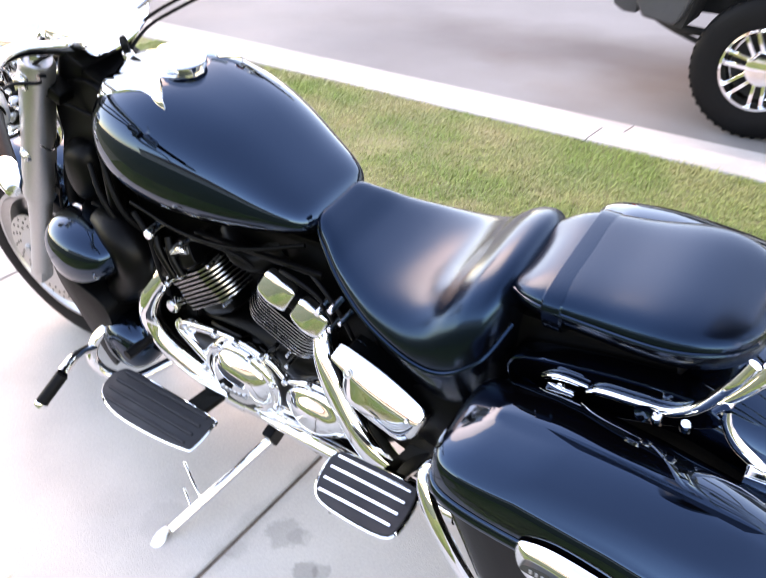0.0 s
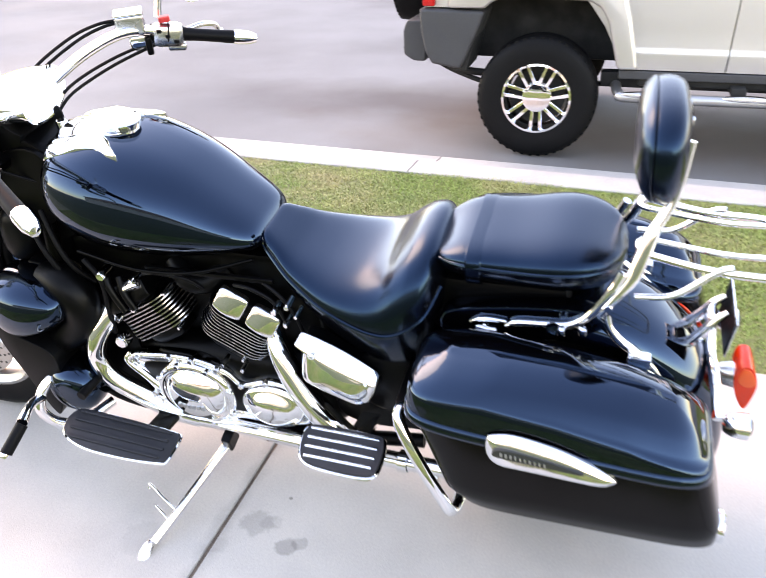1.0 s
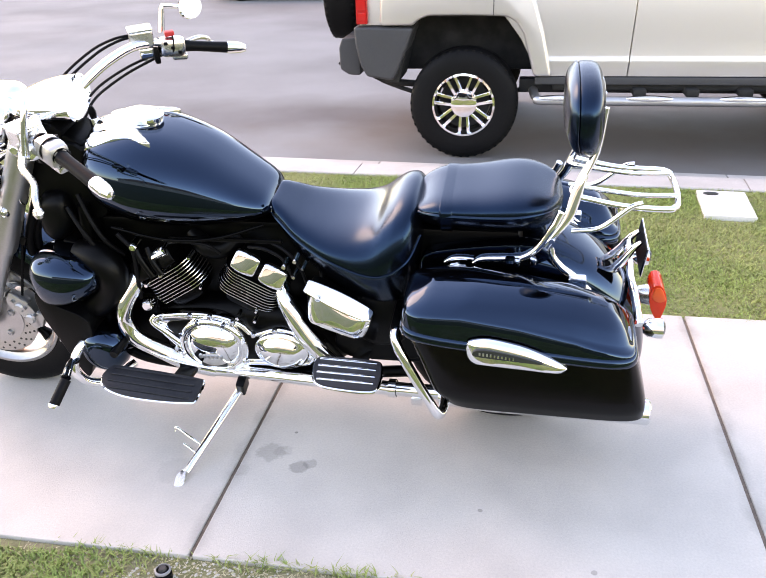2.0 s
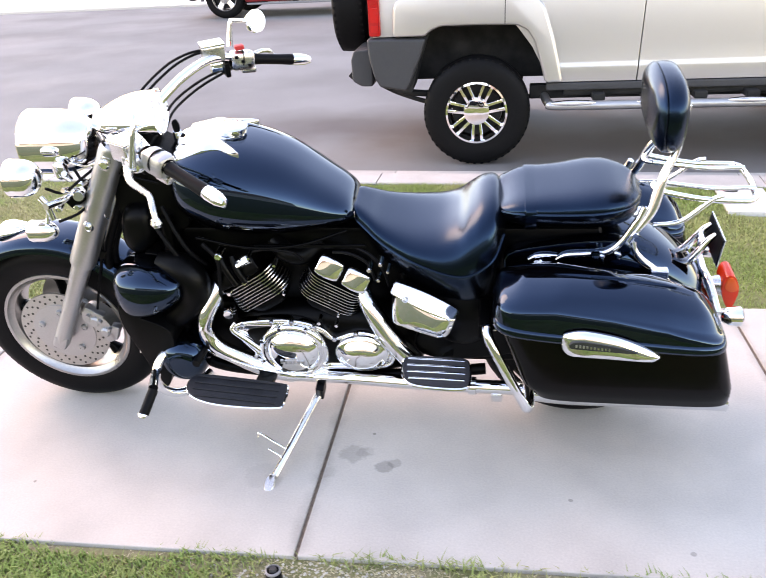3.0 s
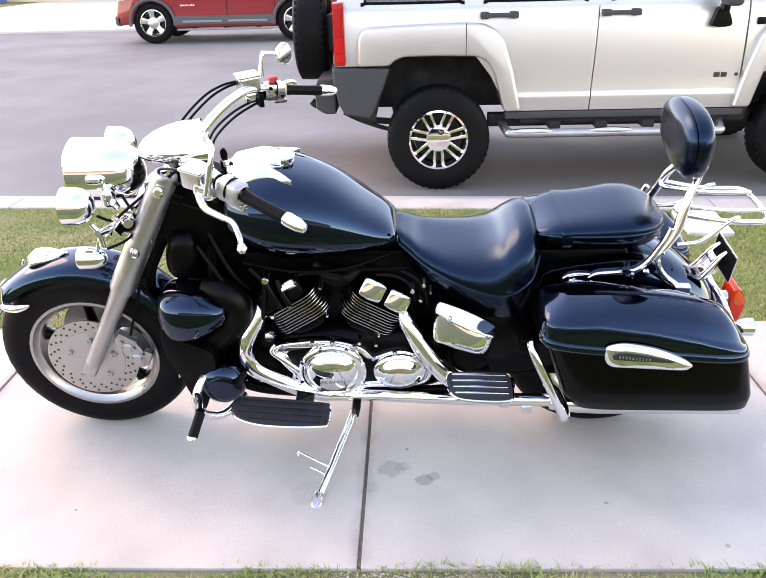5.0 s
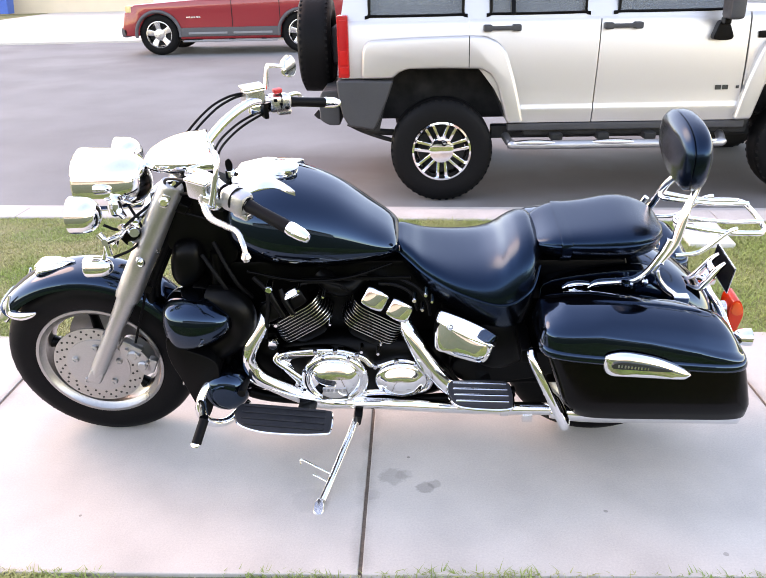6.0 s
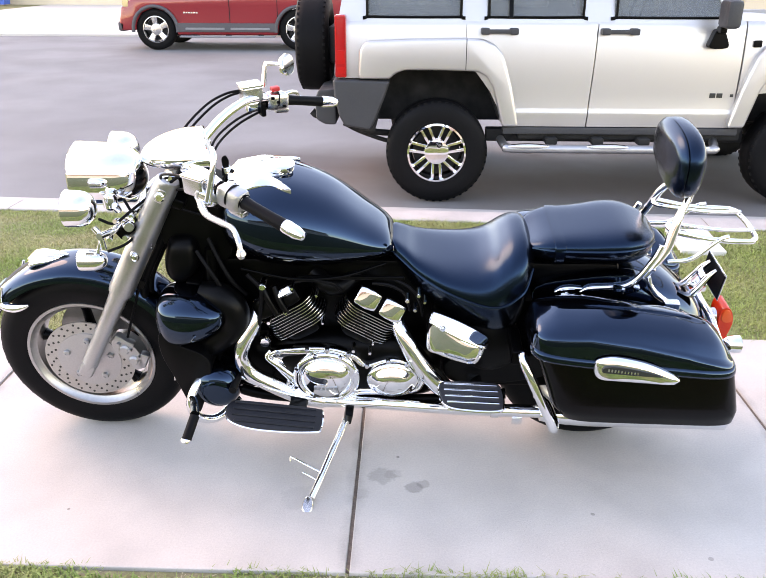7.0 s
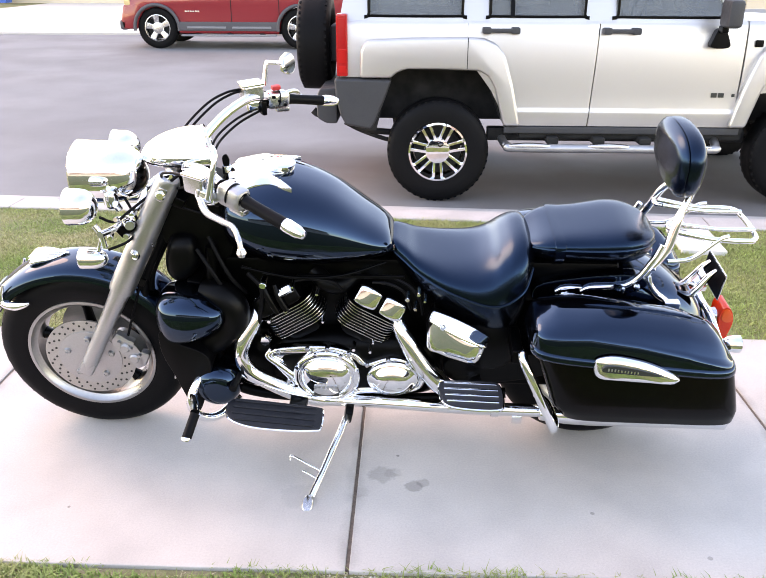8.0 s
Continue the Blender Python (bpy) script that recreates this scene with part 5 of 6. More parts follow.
for side in (-1, 1):
    part("muffler", lathe([(0.0, -0.02), (0.024, -0.02), (0.028, 0.0), (0.035, 0.07), (0.038, 0.14), (0.038, 0.54), (0.039, 0.585), (0.034, 0.59), (0.03, 0.56), (0.0, 0.55)], (0.625, side * 0.235, 0.256), (1, 0, -0.012), 32), chrome, exhaust, "long chrome muffler")
# air box cover and black bodywork above the pipes
air_line = rounded([(0.232, 0.605), (0.262, 0.612), (0.33, 0.572), (0.405, 0.528), (0.412, 0.505), (0.385, 0.455), (0.33, 0.462), (0.25, 0.488), (0.222, 0.51)], 4)
part("air_cover_base", prism(air_line, -0.20, -0.15, bevel=0.004), plastic, bike)
air_bm = pillow(air_line, -0.185, -0.222)
for v in air_bm.verts:
    v.co.y += 0.32 * (v.co.z - 0.56)
air = part("air_cover", air_bm, chrome, bike, "domed chrome side air cover")
part("air_cover_band", hull([(-0.102, 0.010, 0, 0.003, -0.006), (-0.094, 0.020, 0, 0.004, -0.010), (0.0, 0.027, 0, 0.006, -0.010), (0.094, 0.020, 0, 0.004, -0.010), (0.102, 0.008, 0, 0.003, -0.006)], 0.5, 0.4, 28), chrome, air).matrix_basis = pose(0.325, -0.224, 0.583, 46, 29, 0)
for q in ((0.271, 0.600), (0.394, 0.530)):
    part("air_screw", lathe([(0.0, 0.003), (0.004, 0.003), (0.005, 0.0), (0, 0.0)], (q[0], -0.241, q[1] + 0.004), (0, -0.80, 0.60), 14), cast, air)
part("round_emblem", lathe([(0.0075, 0.0022), (0.0095, 0.0022), (0.0095, -0.004), (0.0075, -0.004)], (0.271, -0.2425, 0.604), (0, -0.80, 0.60), 24, closed=True), satin, air)
part("rear_housing", lathe([(0.0, 0.06), (0.07, 0.055), (0.095, 0.04), (0.105, 0.0), (0, 0.0)], (0.43, -0.13, 0.48), (0, -1, 0), 40), plastic, bike)
part("swing_arm", box((0.62, -0.12, 0.33), (0.50, 0.05, 0.07), 0.015), engine_black, bike)
part("swing_arm", box((0.62, 0.12, 0.33), (0.50, 0.05, 0.07), 0.015), engine_black, bike)
part("belt_guard", prism(rounded([(0.30, 0.42), (0.50, 0.45), (0.62, 0.44), (0.62, 0.36), (0.42, 0.32), (0.30, 0.34)]), -0.17, -0.13, bevel=0.01), plastic, bike)

# radiator shroud and front cowling
cowl = part("radiator_cowl", hull([(-0.64, 0.03, 0.595, 0.625, 0.56), (-0.632, 0.07, 0.592, 0.652, 0.525), (-0.60, 0.10, 0.588, 0.675, 0.49), (-0.54, 0.112, 0.592, 0.684, 0.495), (-0.48, 0.105, 0.60, 0.670, 0.52), (-0.43, 0.08, 0.605, 0.642, 0.56), (-0.41, 0.03, 0.605, 0.62, 0.585)], 0.75, 0.8, 40, 6, vc=-0.15), black_paint, bike, "bulging glossy black radiator cowl")
part("radiator_cowl", hull([(-0.64, 0.03, 0.595, 0.625, 0.56), (-0.632, 0.07, 0.592, 0.652, 0.525), (-0.60, 0.10, 0.588, 0.675, 0.49), (-0.54, 0.112, 0.592, 0.684, 0.495), (-0.48, 0.105, 0.60, 0.670, 0.52), (-0.43, 0.08, 0.605, 0.642, 0.56), (-0.41, 0.03, 0.605, 0.62, 0.585)], 0.75, 0.8, 40, 6, vc=0.15), black_paint, bike)
part("cowl_duct", tube([(-0.50, -0.14, 0.66), (-0.435, -0.15, 0.645), (-0.40, -0.155, 0.60), (-0.41, -0.155, 0.54), (-0.47, -0.155, 0.48), (-0.53, -0.155, 0.44)], [0.036, 0.050, 0.052, 0.050, 0.048, 0.034], n=24), plastic, bike, "matte black air duct")
part("cowl_skirt", prism(rounded([(-0.625, 0.56), (-0.58, 0.52), (-0.50, 0.48), (-0.475, 0.43), (-0.50, 0.33), (-0.535, 0.235), (-0.56, 0.25), (-0.60, 0.38), (-0.63, 0.48)], 4), -0.235, -0.12, bevel=0.03, segs=4), plastic, bike)
part("radiator", box((-0.56, 0, 0.48), (0.05, 0.26, 0.42), 0.01, (0, 10, 0)), plastic, bike)
part("reflector_strip", box((-0.598, -0.215, 0.395), (0.006, 0.03, 0.06), 0.003, (0, 12, 0)), cast, bike)
part("oil_filter", lathe([tuple(q) for q in spline([(0.0, 0.075), (0.045, 0.072), (0.072, 0.05), (0.080, 0.01), (0.074, -0.04)], 4)] + [(0.0, -0.04)], (-0.468, -0.18, 0.332), (0, -1, 0), 36), black_paint, bike, "round black filter cover")
part("horn_cover", pillow(rounded([(-0.580, 0.832), (-0.608, 0.775), (-0.612, 0.705), (-0.578, 0.668), (-0.525, 0.70), (-0.498, 0.765), (-0.515, 0.83)], 4), -0.085, -0.135), plastic, bike, "oval black horn cover beside the steering head")
for pts in ([(-0.46, -0.11, 0.84), (-0.42, -0.14, 0.76), (-0.39, -0.145, 0.70), (-0.36, -0.12, 0.64)], [(-0.50, -0.12, 0.80), (-0.455, -0.15, 0.74), (-0.42, -0.15, 0.66), (-0.40, -0.14, 0.56)],
            [(-0.34, -0.16, 0.74), (-0.30, -0.17, 0.69), (-0.31, -0.165, 0.60), (-0.33, -0.15, 0.50)]):
    part("engine_hose", tube(pts, 0.007, n=10), rubber, bike)
# engine guard with highway peg, shifter, boards
guard = part("engine_guard", tube([(-0.48, -0.12, 0.36), (-0.51, -0.20, 0.375), (-0.535, -0.258, 0.352), (-0.545, -0.285, 0.30), (-0.52, -0.275, 0.245), (-0.47, -0.235, 0.218), (-0.42, -0.15, 0.225)], 0.015), chrome, bike, "chrome engine guard")
part("highway_peg", tube([(-0.499, -0.395, 0.364), (-0.516, -0.462, 0.322)], 0.0155, k=1), rubber, guard, "rubber highway peg")
part("peg_mount", tube([(-0.538, -0.275, 0.335), (-0.515, -0.335, 0.370), (-0.500, -0.392, 0.368)], [0.014, 0.012, 0.015]), chrome, guard)
part("peg_tip", lathe([(0.0, 0.006), (0.014, 0.006), (0.017, 0.0), (0.017, -0.006), (0, -0.006)], (-0.517, -0.466, 0.319), (-0.18, -0.78, -0.58), 18), chrome, guard)
part("shift_rod", tube([(-0.40, -0.19, 0.36), (-0.33, -0.205, 0.335), (-0.24, -0.21, 0.30), (-0.16, -0.20, 0.272)], 0.008), chrome, bike)
part("shift_peg", tube([(-0.40, -0.18, 0.36), (-0.405, -0.27, 0.362)], 0.013, k=1), rubber, bike)


def board(name, rows, z, label, ribs, place, tilt):
    """A footboard drawn level, then set at its place with a tilt about x and y."""
    outline = rounded(rows, 4)
    ob = part(name, prism(outline, z, z + 0.014, "xy", bevel=0.003), board_rubber, bike, label)
    ring = [(x, y, z + 0.004) for x, y in outline]
    part("board_rim", tube(ring + ring[:1], 0.0055, n=8, k=1), chrome, ob)
    cx, cy = sum(p[0] for p in outline) / len(outline), sum(p[1] for p in outline) / len(outline)
    for i in range(ribs):
        y = cy + (i - (ribs - 1) / 2) * 0.026
        xs = [p[0] for p in outline if abs(p[1] - y) < 0.02] or [cx - 0.05, cx + 0.05]
        part("board_rib", box(((min(xs) + max(xs)) / 2, y, z + 0.016), ((max(xs) - min(xs)) * 0.86, 0.008, 0.006), 0.002), board_rubber if name == "footboard" else chrome, ob)
    ob.matrix_basis = pose(*place, *tilt, 0) @ Matrix.Translation((-cx, -cy, -z))
    return ob


board("footboard", [(-0.41, -0.25), (-0.38, -0.24), (-0.25, -0.24), (-0.13, -0.244), (-0.112, -0.256), (-0.112, -0.324), (-0.13, -0.337), (-0.22, -0.348), (-0.33, -0.348), (-0.40, -0.325), (-0.42, -0.285)], 0.258, "black rubber rider footboard with bright edge", 4, (-0.262, -0.336, 0.306), (5, 6))
board("pillion_board", [(0.265, -0.255), (0.30, -0.245), (0.42, -0.245), (0.45, -0.26), (0.455, -0.33), (0.435, -0.36), (0.33, -0.36), (0.28, -0.345), (0.262, -0.30)], 0.365, "ribbed pillion footboard with chrome edge", 4, (0.358, -0.355, 0.424), (4, 2))
part("board_hanger", box((0.38, -0.255, 0.395), (0.05, 0.15, 0.02), 0.005, (-18, 0, 0)), chrome, bike)
part("board_hanger", box((-0.20, -0.235, 0.272), (0.06, 0.14, 0.018), 0.005, (-12, 0, 0)), engine_black, bike)
# saddlebag guard
for side in (-1, 1):
    bag_guard = part("bag_guard", tube([(0.525, side * 0.30, 0.555), (0.508, side * 0.345, 0.585), (0.512, side * 0.372, 0.568), (0.545, side * 0.39, 0.50), (0.60, side * 0.392, 0.375), (0.622, side * 0.385, 0.325), (0.632, side * 0.34, 0.315), (0.625, side * 0.24, 0.30), (0.60, side * 0.18, 0.29)], 0.014, n=14), chrome, bike, "bent chrome saddlebag guard")
    part("guard_bracket", box((0.50, side * 0.24, 0.54), (0.035, 0.14, 0.05), 0.008), engine_black, bag_guard)
# side stand
stand = part("side_stand", tube([(-0.042, -0.20, 0.185), (-0.065, -0.27, 0.165), (-0.105, -0.39, 0.13), (-0.137, -0.487, 0.103)], [0.014, 0.0125, 0.012, 0.012], n=16), chrome, bike, "chrome side stand resting on the concrete")
part("stand_pivot", box((-0.035, -0.195, 0.205), (0.028, 0.05, 0.07), 0.006, (20, 10, 0)), plastic, stand)
part("stand_foot", lathe([(0.0, 0.004), (0.018, 0.004), (0.022, 0.0), (0.020, -0.006), (0, -0.006)], (-0.147, -0.515, 0.101), (0, -0.18, 0.98), 20, squash=(0.8, 1.6)), cast, stand)
part("stand_spur", tube([(-0.108, -0.40, 0.127), (-0.16, -0.375, 0.135), (-0.215, -0.345, 0.14), (-0.222, -0.35, 0.125)], 0.0045, n=10), chrome, stand)
part("stand_spur", tube([(-0.116, -0.43, 0.119), (-0.145, -0.412, 0.122), (-0.175, -0.395, 0.124)], 0.004, n=10), chrome, stand)

# tail
tail = part("tail_lamp", prism(rounded([(1.207, 0.553), (1.228, 0.556), (1.243, 0.532), (1.250, 0.502), (1.247, 0.470), (1.238, 0.434), (1.226, 0.440), (1.209, 0.474), (1.200, 0.516)], 4), -0.040, 0.040, bevel=0.014, segs=4), red_lens, bike, "red tail lamp with a lighter upper lens")
part("upper_lens", prism(rounded([(1.208, 0.516), (1.213, 0.548), (1.227, 0.550), (1.240, 0.530), (1.246, 0.508), (1.226, 0.500)], 4), -0.0425, 0.0425, bevel=0.012, segs=3), upper_red, tail, "orange-red upper lens")
part("tail_lamp_base", hull([(1.15, 0.012, 0.50, 0.512, 0.486), (1.17, 0.020, 0.50, 0.522, 0.476), (1.208, 0.028, 0.50, 0.530, 0.466)], n=28), cast, tail)
PU, PW, PT = 1.162, 0.662, 6
plate = part("number_plate", box((PU, 0, PW), (0.005, 0.160, 0.085), 0.002, (0, PT, 0)), plastic, bike, "small dark number plate in a chrome frame")
part("plate_frame", box((PU + 0.0015, 0, PW + 0.0), (0.004, 0.168, 0.093), 0.002, (0, PT, 0)), chrome, plate)
part("plate_bracket", tube([(1.085, -0.035, 0.60), (1.11, -0.035, 0.635), (1.135, -0.032, 0.675), (PU - 0.006, -0.03, PW + 0.035)], [0.014, 0.012, 0.010, 0.006]), chrome, plate)
part("plate_bracket", tube([(1.085, 0.035, 0.60), (1.11, 0.035, 0.635), (1.135, 0.032, 0.675), (PU - 0.006, 0.03, PW + 0.035)], [0.014, 0.012, 0.010, 0.006]), chrome, plate)
part("plate_lamp", box((1.128, 0, 0.662), (0.030, 0.05, 0.022), 0.009, (0, -55, 0)), chrome, plate)
rear_bar = part("rear_lamp_bar", tube([(1.16, -0.17, 0.515), (1.15, -0.08, 0.555), (1.145, 0, 0.56), (1.15, 0.08, 0.555), (1.16, 0.17, 0.515)], 0.012), chrome, bike)
for side in (-1, 1):
    rear_turn = part("rear_indicator", lathe([(0.0, -0.028), (0.016, -0.025), (0.026, -0.012), (0.029, 0.01), (0.029, 0.024), (0, 0.024)], (1.195, side * 0.180, 0.515), (1, 0, 0), 28), chrome, bike, "chrome rear turn signal")
    part("indicator_lens", lathe([(0.0, 0.034), (0.016, 0.031), (0.025, 0.024), (0, 0.024)], (1.195, side * 0.180, 0.515), (1, 0, 0), 24), lamp_glass, rear_turn)
    part("rear_reflector", prism(rounded([(1.075, 0.565), (1.10, 0.55), (1.145, 0.50), (1.14, 0.49), (1.10, 0.525)]), side * 0.158 - 0.004, side * 0.158 + 0.004, bevel=0.001), red_lens, bike)


# ---- parked vehicles ----
def car_wheel(name, parent, at, radius, width, rim_r, spokes, double, face, metal_mat, label, axis=(0, -1, 0), n=64):
    """A road wheel whose face looks along the axis; face is how far the rim lies out."""
    hub = new(name)
    hub.parent = parent
    tagged(hub, label)
    h = width / 2
    tyre = [(rim_r, h * 0.78), (rim_r + 0.012, h * 0.95), (rim_r + 0.06, h), (radius - 0.05, h * 0.98), (radius - 0.018, h * 0.86), (radius - 0.002, h * 0.66), (radius, h * 0.4), (radius, -h * 0.4), (radius - 0.002, -h * 0.66),
            (radius - 0.018, -h * 0.86), (radius - 0.05, -h * 0.98), (rim_r + 0.05, -h), (rim_r, -h * 0.8)]
    part("tyre", lathe(tyre, at, axis, n, closed=True), tyre_rubber, hub)
    ax = Vector(axis)
    e1 = ax.cross(Vector((0, 0, 1))).normalized()
    e2 = e1.cross(ax)
    o = Vector(at)
    bm = bmesh.new()
    for i in range(44):
        for k in (-1, 1):
            a = 2 * math.pi * (i + 0.25 * k) / 44
            mid = o + (e1 * math.cos(a) + e2 * math.sin(a)) * (radius - 0.0125) + ax * (k * h * 0.58)
            t = -e1 * math.sin(a) + e2 * math.cos(a)
            d = e1 * math.cos(a) + e2 * math.sin(a)
            vs = [bm.verts.new(mid + t * (st * 0.011) + ax * (sa * h * 0.24) + d * (sd * 0.009)) for sd in (-1, 1) for st, sa in ((-1, -1), (1, -1), (1, 1), (-1, 1))]
            for q in ((4, 5, 6, 7), (0, 1, 5, 4), (1, 2, 6, 5), (2, 3, 7, 6), (3, 0, 4, 7)):
                bm.faces.new([vs[j] for j in q])
    tagged(part("tread", bm, tyre_rubber, hub), kind="stuff")
    rim = [(rim_r + 0.006, h * 0.72), (rim_r + 0.004, h * 0.93), (rim_r - 0.010, h * 0.95), (rim_r - 0.020, h * 0.75), (rim_r - 0.028, 0.0), (rim_r - 0.028, -h * 0.6), (rim_r, -h * 0.7)]
    part("rim", lathe(rim, at, axis, n, closed=True), metal_mat, hub)
    part("brake_drum", lathe([(0.0, h * 0.15), (rim_r - 0.04, h * 0.15), (rim_r - 0.04, -h * 0.4), (0, -h * 0.4)], at, axis, 32), underbody, hub)
    z = h * face
    part("hub_cap", lathe([(0.0, z + 0.012), (rim_r * 0.30, z + 0.011), (rim_r * 0.42, z + 0.005), (rim_r * 0.47, z - 0.01), (0, z - 0.03)], at, axis, 32), metal_mat, hub)
    for i in range(spokes):
        for off in ((-0.15, 0.15) if double else (0.0,)):
            a = 2 * math.pi * i / spokes + off + 0.2
            d = e1 * math.cos(a) + e2 * math.sin(a)
            a0 = 2 * math.pi * i / spokes + 0.2
            par = e1 * math.cos(a0) + e2 * math.sin(a0)
            t = -e1 * math.sin(a0) + e2 * math.cos(a0)
            start = o + par * (rim_r * 0.3) + t * (off * rim_r * 0.72)
            end = o + par * (rim_r * 0.93) + t * (off * rim_r * 0.95)
            w0, w1 = (0.0115, 0.0125) if double else (rim_r * 0.17, rim_r * 0.24)
            rings = []
            for c, w, zz in ((start, w0, z), (end, w1, z + 0.012)):
                rings.append([c + t * (w * sx) + ax * (zz + sz) for sx, sz in ((-1, -0.022), (-1, -0.004), (-0.7, 0.0), (0.7, 0.0), (1, -0.004), (1, -0.022))])
            part("spoke", loft(rings), metal_mat, hub)
    return hub


def panel(x0, x1, levels, side_y, deep=0.05):
    """A body panel built up in levels of (z, y offset); x0 and x1 give its ends at a height."""
    rings = []
    for z, off in levels:
        a, b, y = x0(z), x1(z), side_y + off
        rings.append([(a + 0.0015, y + 0.003, z), (a + 0.006, y, z), (b - 0.006, y, z), (b - 0.0015, y + 0.003, z), (b - 0.0015, y + deep, z), (a + 0.0015, y + deep, z)])
    return loft(rings)


def straight(pts):
    zs, xs = [p[0] for p in pts], [p[1] for p in pts]
    return lambda z: float(np.interp(z, zs, xs))


# ---- boxy silver off-roader, its flank towards the kerb ----
truck = thing("off_roader", pose(0, 0, 0), "boxy champagne-silver off-road wagon parked along the kerb", "car")
TY = 4.285
GZ = -0.147
WX, WX2, WZ, WR = 0.378, 3.158, 0.246, 0.393
chassis = part("chassis", prism([(-0.40, 0.42), (4.15, 0.42), (4.15, 1.10), (-0.40, 1.20)], TY + 0.42, TY + 1.42, bevel=0.02), underbody, truck)
part("floor_pan", box((1.85, TY + 0.92, 0.40), (1.7, 1.75, 0.12), 0.02), underbody, truck)
part("axle_tube", tube([(WX, TY + 0.1, WZ), (WX, TY + 1.75, WZ)], 0.05, k=1), underbody, truck)
part("axle_tube", tube([(WX2, TY + 0.1, WZ), (WX2, TY + 1.75, WZ)], 0.05, k=1), underbody, truck)
LEV = [(0.448, 0.02), (0.50, 0.012), (0.545, 0.004), (0.565, 0.010), (0.59, 0.019), (0.70, 0.016), (0.82, 0.012), (0.94, 0.014), (1.05, 0.021), (1.165, 0.034), (1.195, 0.044), (1.215, 0.056)]
UP = [(0.80, 0.013), (0.94, 0.014), (1.05, 0.021), (1.165, 0.034), (1.195, 0.044), (1.215, 0.056)]
for near in (True, False):
    def flank(bm):
        if not near:
            for v in bm.verts:
                v.co.y = 2 * (TY + 0.92) - v.co.y
        return bm
    part("quarter_panel", flank(panel(lambda z: -0.375, straight([(0.80, 0.015), (0.868, 0.03), (0.872, 0.576)]), [(0.80, 0.013), (0.868, 0.013), (0.873, 0.013)] + UP[1:], TY)), silver_paint, truck)
    rear_door = part("rear_door", flank(panel(straight([(0.448, 0.90), (0.80, 0.72), (0.87, 0.577), (1.3, 0.576)]), straight([(0.45, 1.508), (1.164, 1.538), (1.3, 1.543)]), LEV, TY)), silver_paint, truck)
    front_door = part("front_door", flank(panel(straight([(0.45, 1.513), (1.164, 1.543), (1.3, 1.548)]), straight([(0.45, 2.598), (1.3, 2.612)]), LEV, TY)), silver_paint, truck)
    part("front_fender", flank(panel(straight([(0.45, 2.606), (1.3, 2.62)]), straight([(0.45, 2.65), (0.78, 2.78), (0.82, 4.02), (1.3, 4.02)]), LEV, TY)), silver_paint, truck)
    for door, hx in ((rear_door, 0.817), (front_door, 1.692)):
        handle = part("door_handle", flank(box((hx, TY - 0.024, 1.142), (0.19, 0.022, 0.030), 0.008)), grey_plastic, door, "charcoal door handle")
        for k in (-1, 1):
            part("handle_mount", flank(box((hx + k * 0.105, TY + 0.004, 1.142), (0.062, 0.084, 0.046), 0.010)), grey_plastic, handle)
    badge_at = 2.43
    for i in range(2):
        part("letter_bar", flank(box((badge_at + 0.052 * i, TY + 0.014, 0.688), (0.042, 0.010, 0.034), 0.002)), slot_dark, front_door)
    part("letter_bar", flank(box((badge_at + 0.142, TY + 0.014, 0.688), (0.022, 0.010, 0.022), 0.002)), slot_dark, front_door)
    # wheel arch flares
    out = [(-0.224, 0.800), (-0.216, 1.0), (-0.195, 1.05), (-0.150, 1.075), (0.2, 1.09), (0.58, 1.096), (0.70, 1.088), (0.79, 1.05), (0.855, 0.975), (0.925, 0.755), (0.995, 0.452)]
    inn = [(0.868, 0.452), (0.79, 0.735), (0.735, 0.822), (0.665, 0.858), (0.4, 0.866), (0.125, 0.866), (0.05, 0.838), (0.015, 0.800)]
    for dx, nm in ((0.0, "rear_flare"), (WX2 - WX, "front_flare")):
        o2 = out if dx == 0 else [(0.995 - 0.224 - x, z) for x, z in reversed(out)]
        i2 = inn if dx == 0 else [(0.995 - 0.224 - x, z) for x, z in reversed(inn)]
        shape = [(x + dx, z) for x, z in o2 + i2]
        part(nm, flank(prism(shape, TY - 0.045, TY + 0.12, bevel=0.030, segs=5)), silver_paint, truck, "silver wheel arch flare")
        part("arch_liner", flank(prism([(x + dx, z) for x, z in [(-0.10, 0.40), (0.0, 0.79), (0.1, 0.855), (0.66, 0.85), (0.74, 0.80), (0.87, 0.46), (0.95, 0.46), (0.80, 0.92), (-0.05, 0.92), (-0.18, 0.40)]], TY + 0.02, TY + 0.42, bevel=0)), underbody, truck)
    part("flare_seam", flank(box((0.5765, TY - 0.043, 0.982), (0.006, 0.008, 0.222), 0)), slot_dark, rear_door)
    # rocker and step tube
    part("rocker", flank(box((1.77, TY + 0.05, 0.415), (1.78, 0.08, 0.055), 0.01)), grey_plastic, truck)
    part("frame_rail", flank(box((1.77, TY + 0.22, 0.35), (2.0, 0.10, 0.10), 0.01)), underbody, truck)
    step = part("step_bar", flank(tube([(0.87, TY + 0.06, 0.34), (0.90, TY - 0.07, 0.31), (0.98, TY - 0.10, 0.30), (1.7, TY - 0.10, 0.30), (2.40, TY - 0.10, 0.30), (2.47, TY - 0.07, 0.31), (2.50, TY + 0.06, 0.34)], 0.032, n=16)), satin, truck, "tubular step bar")
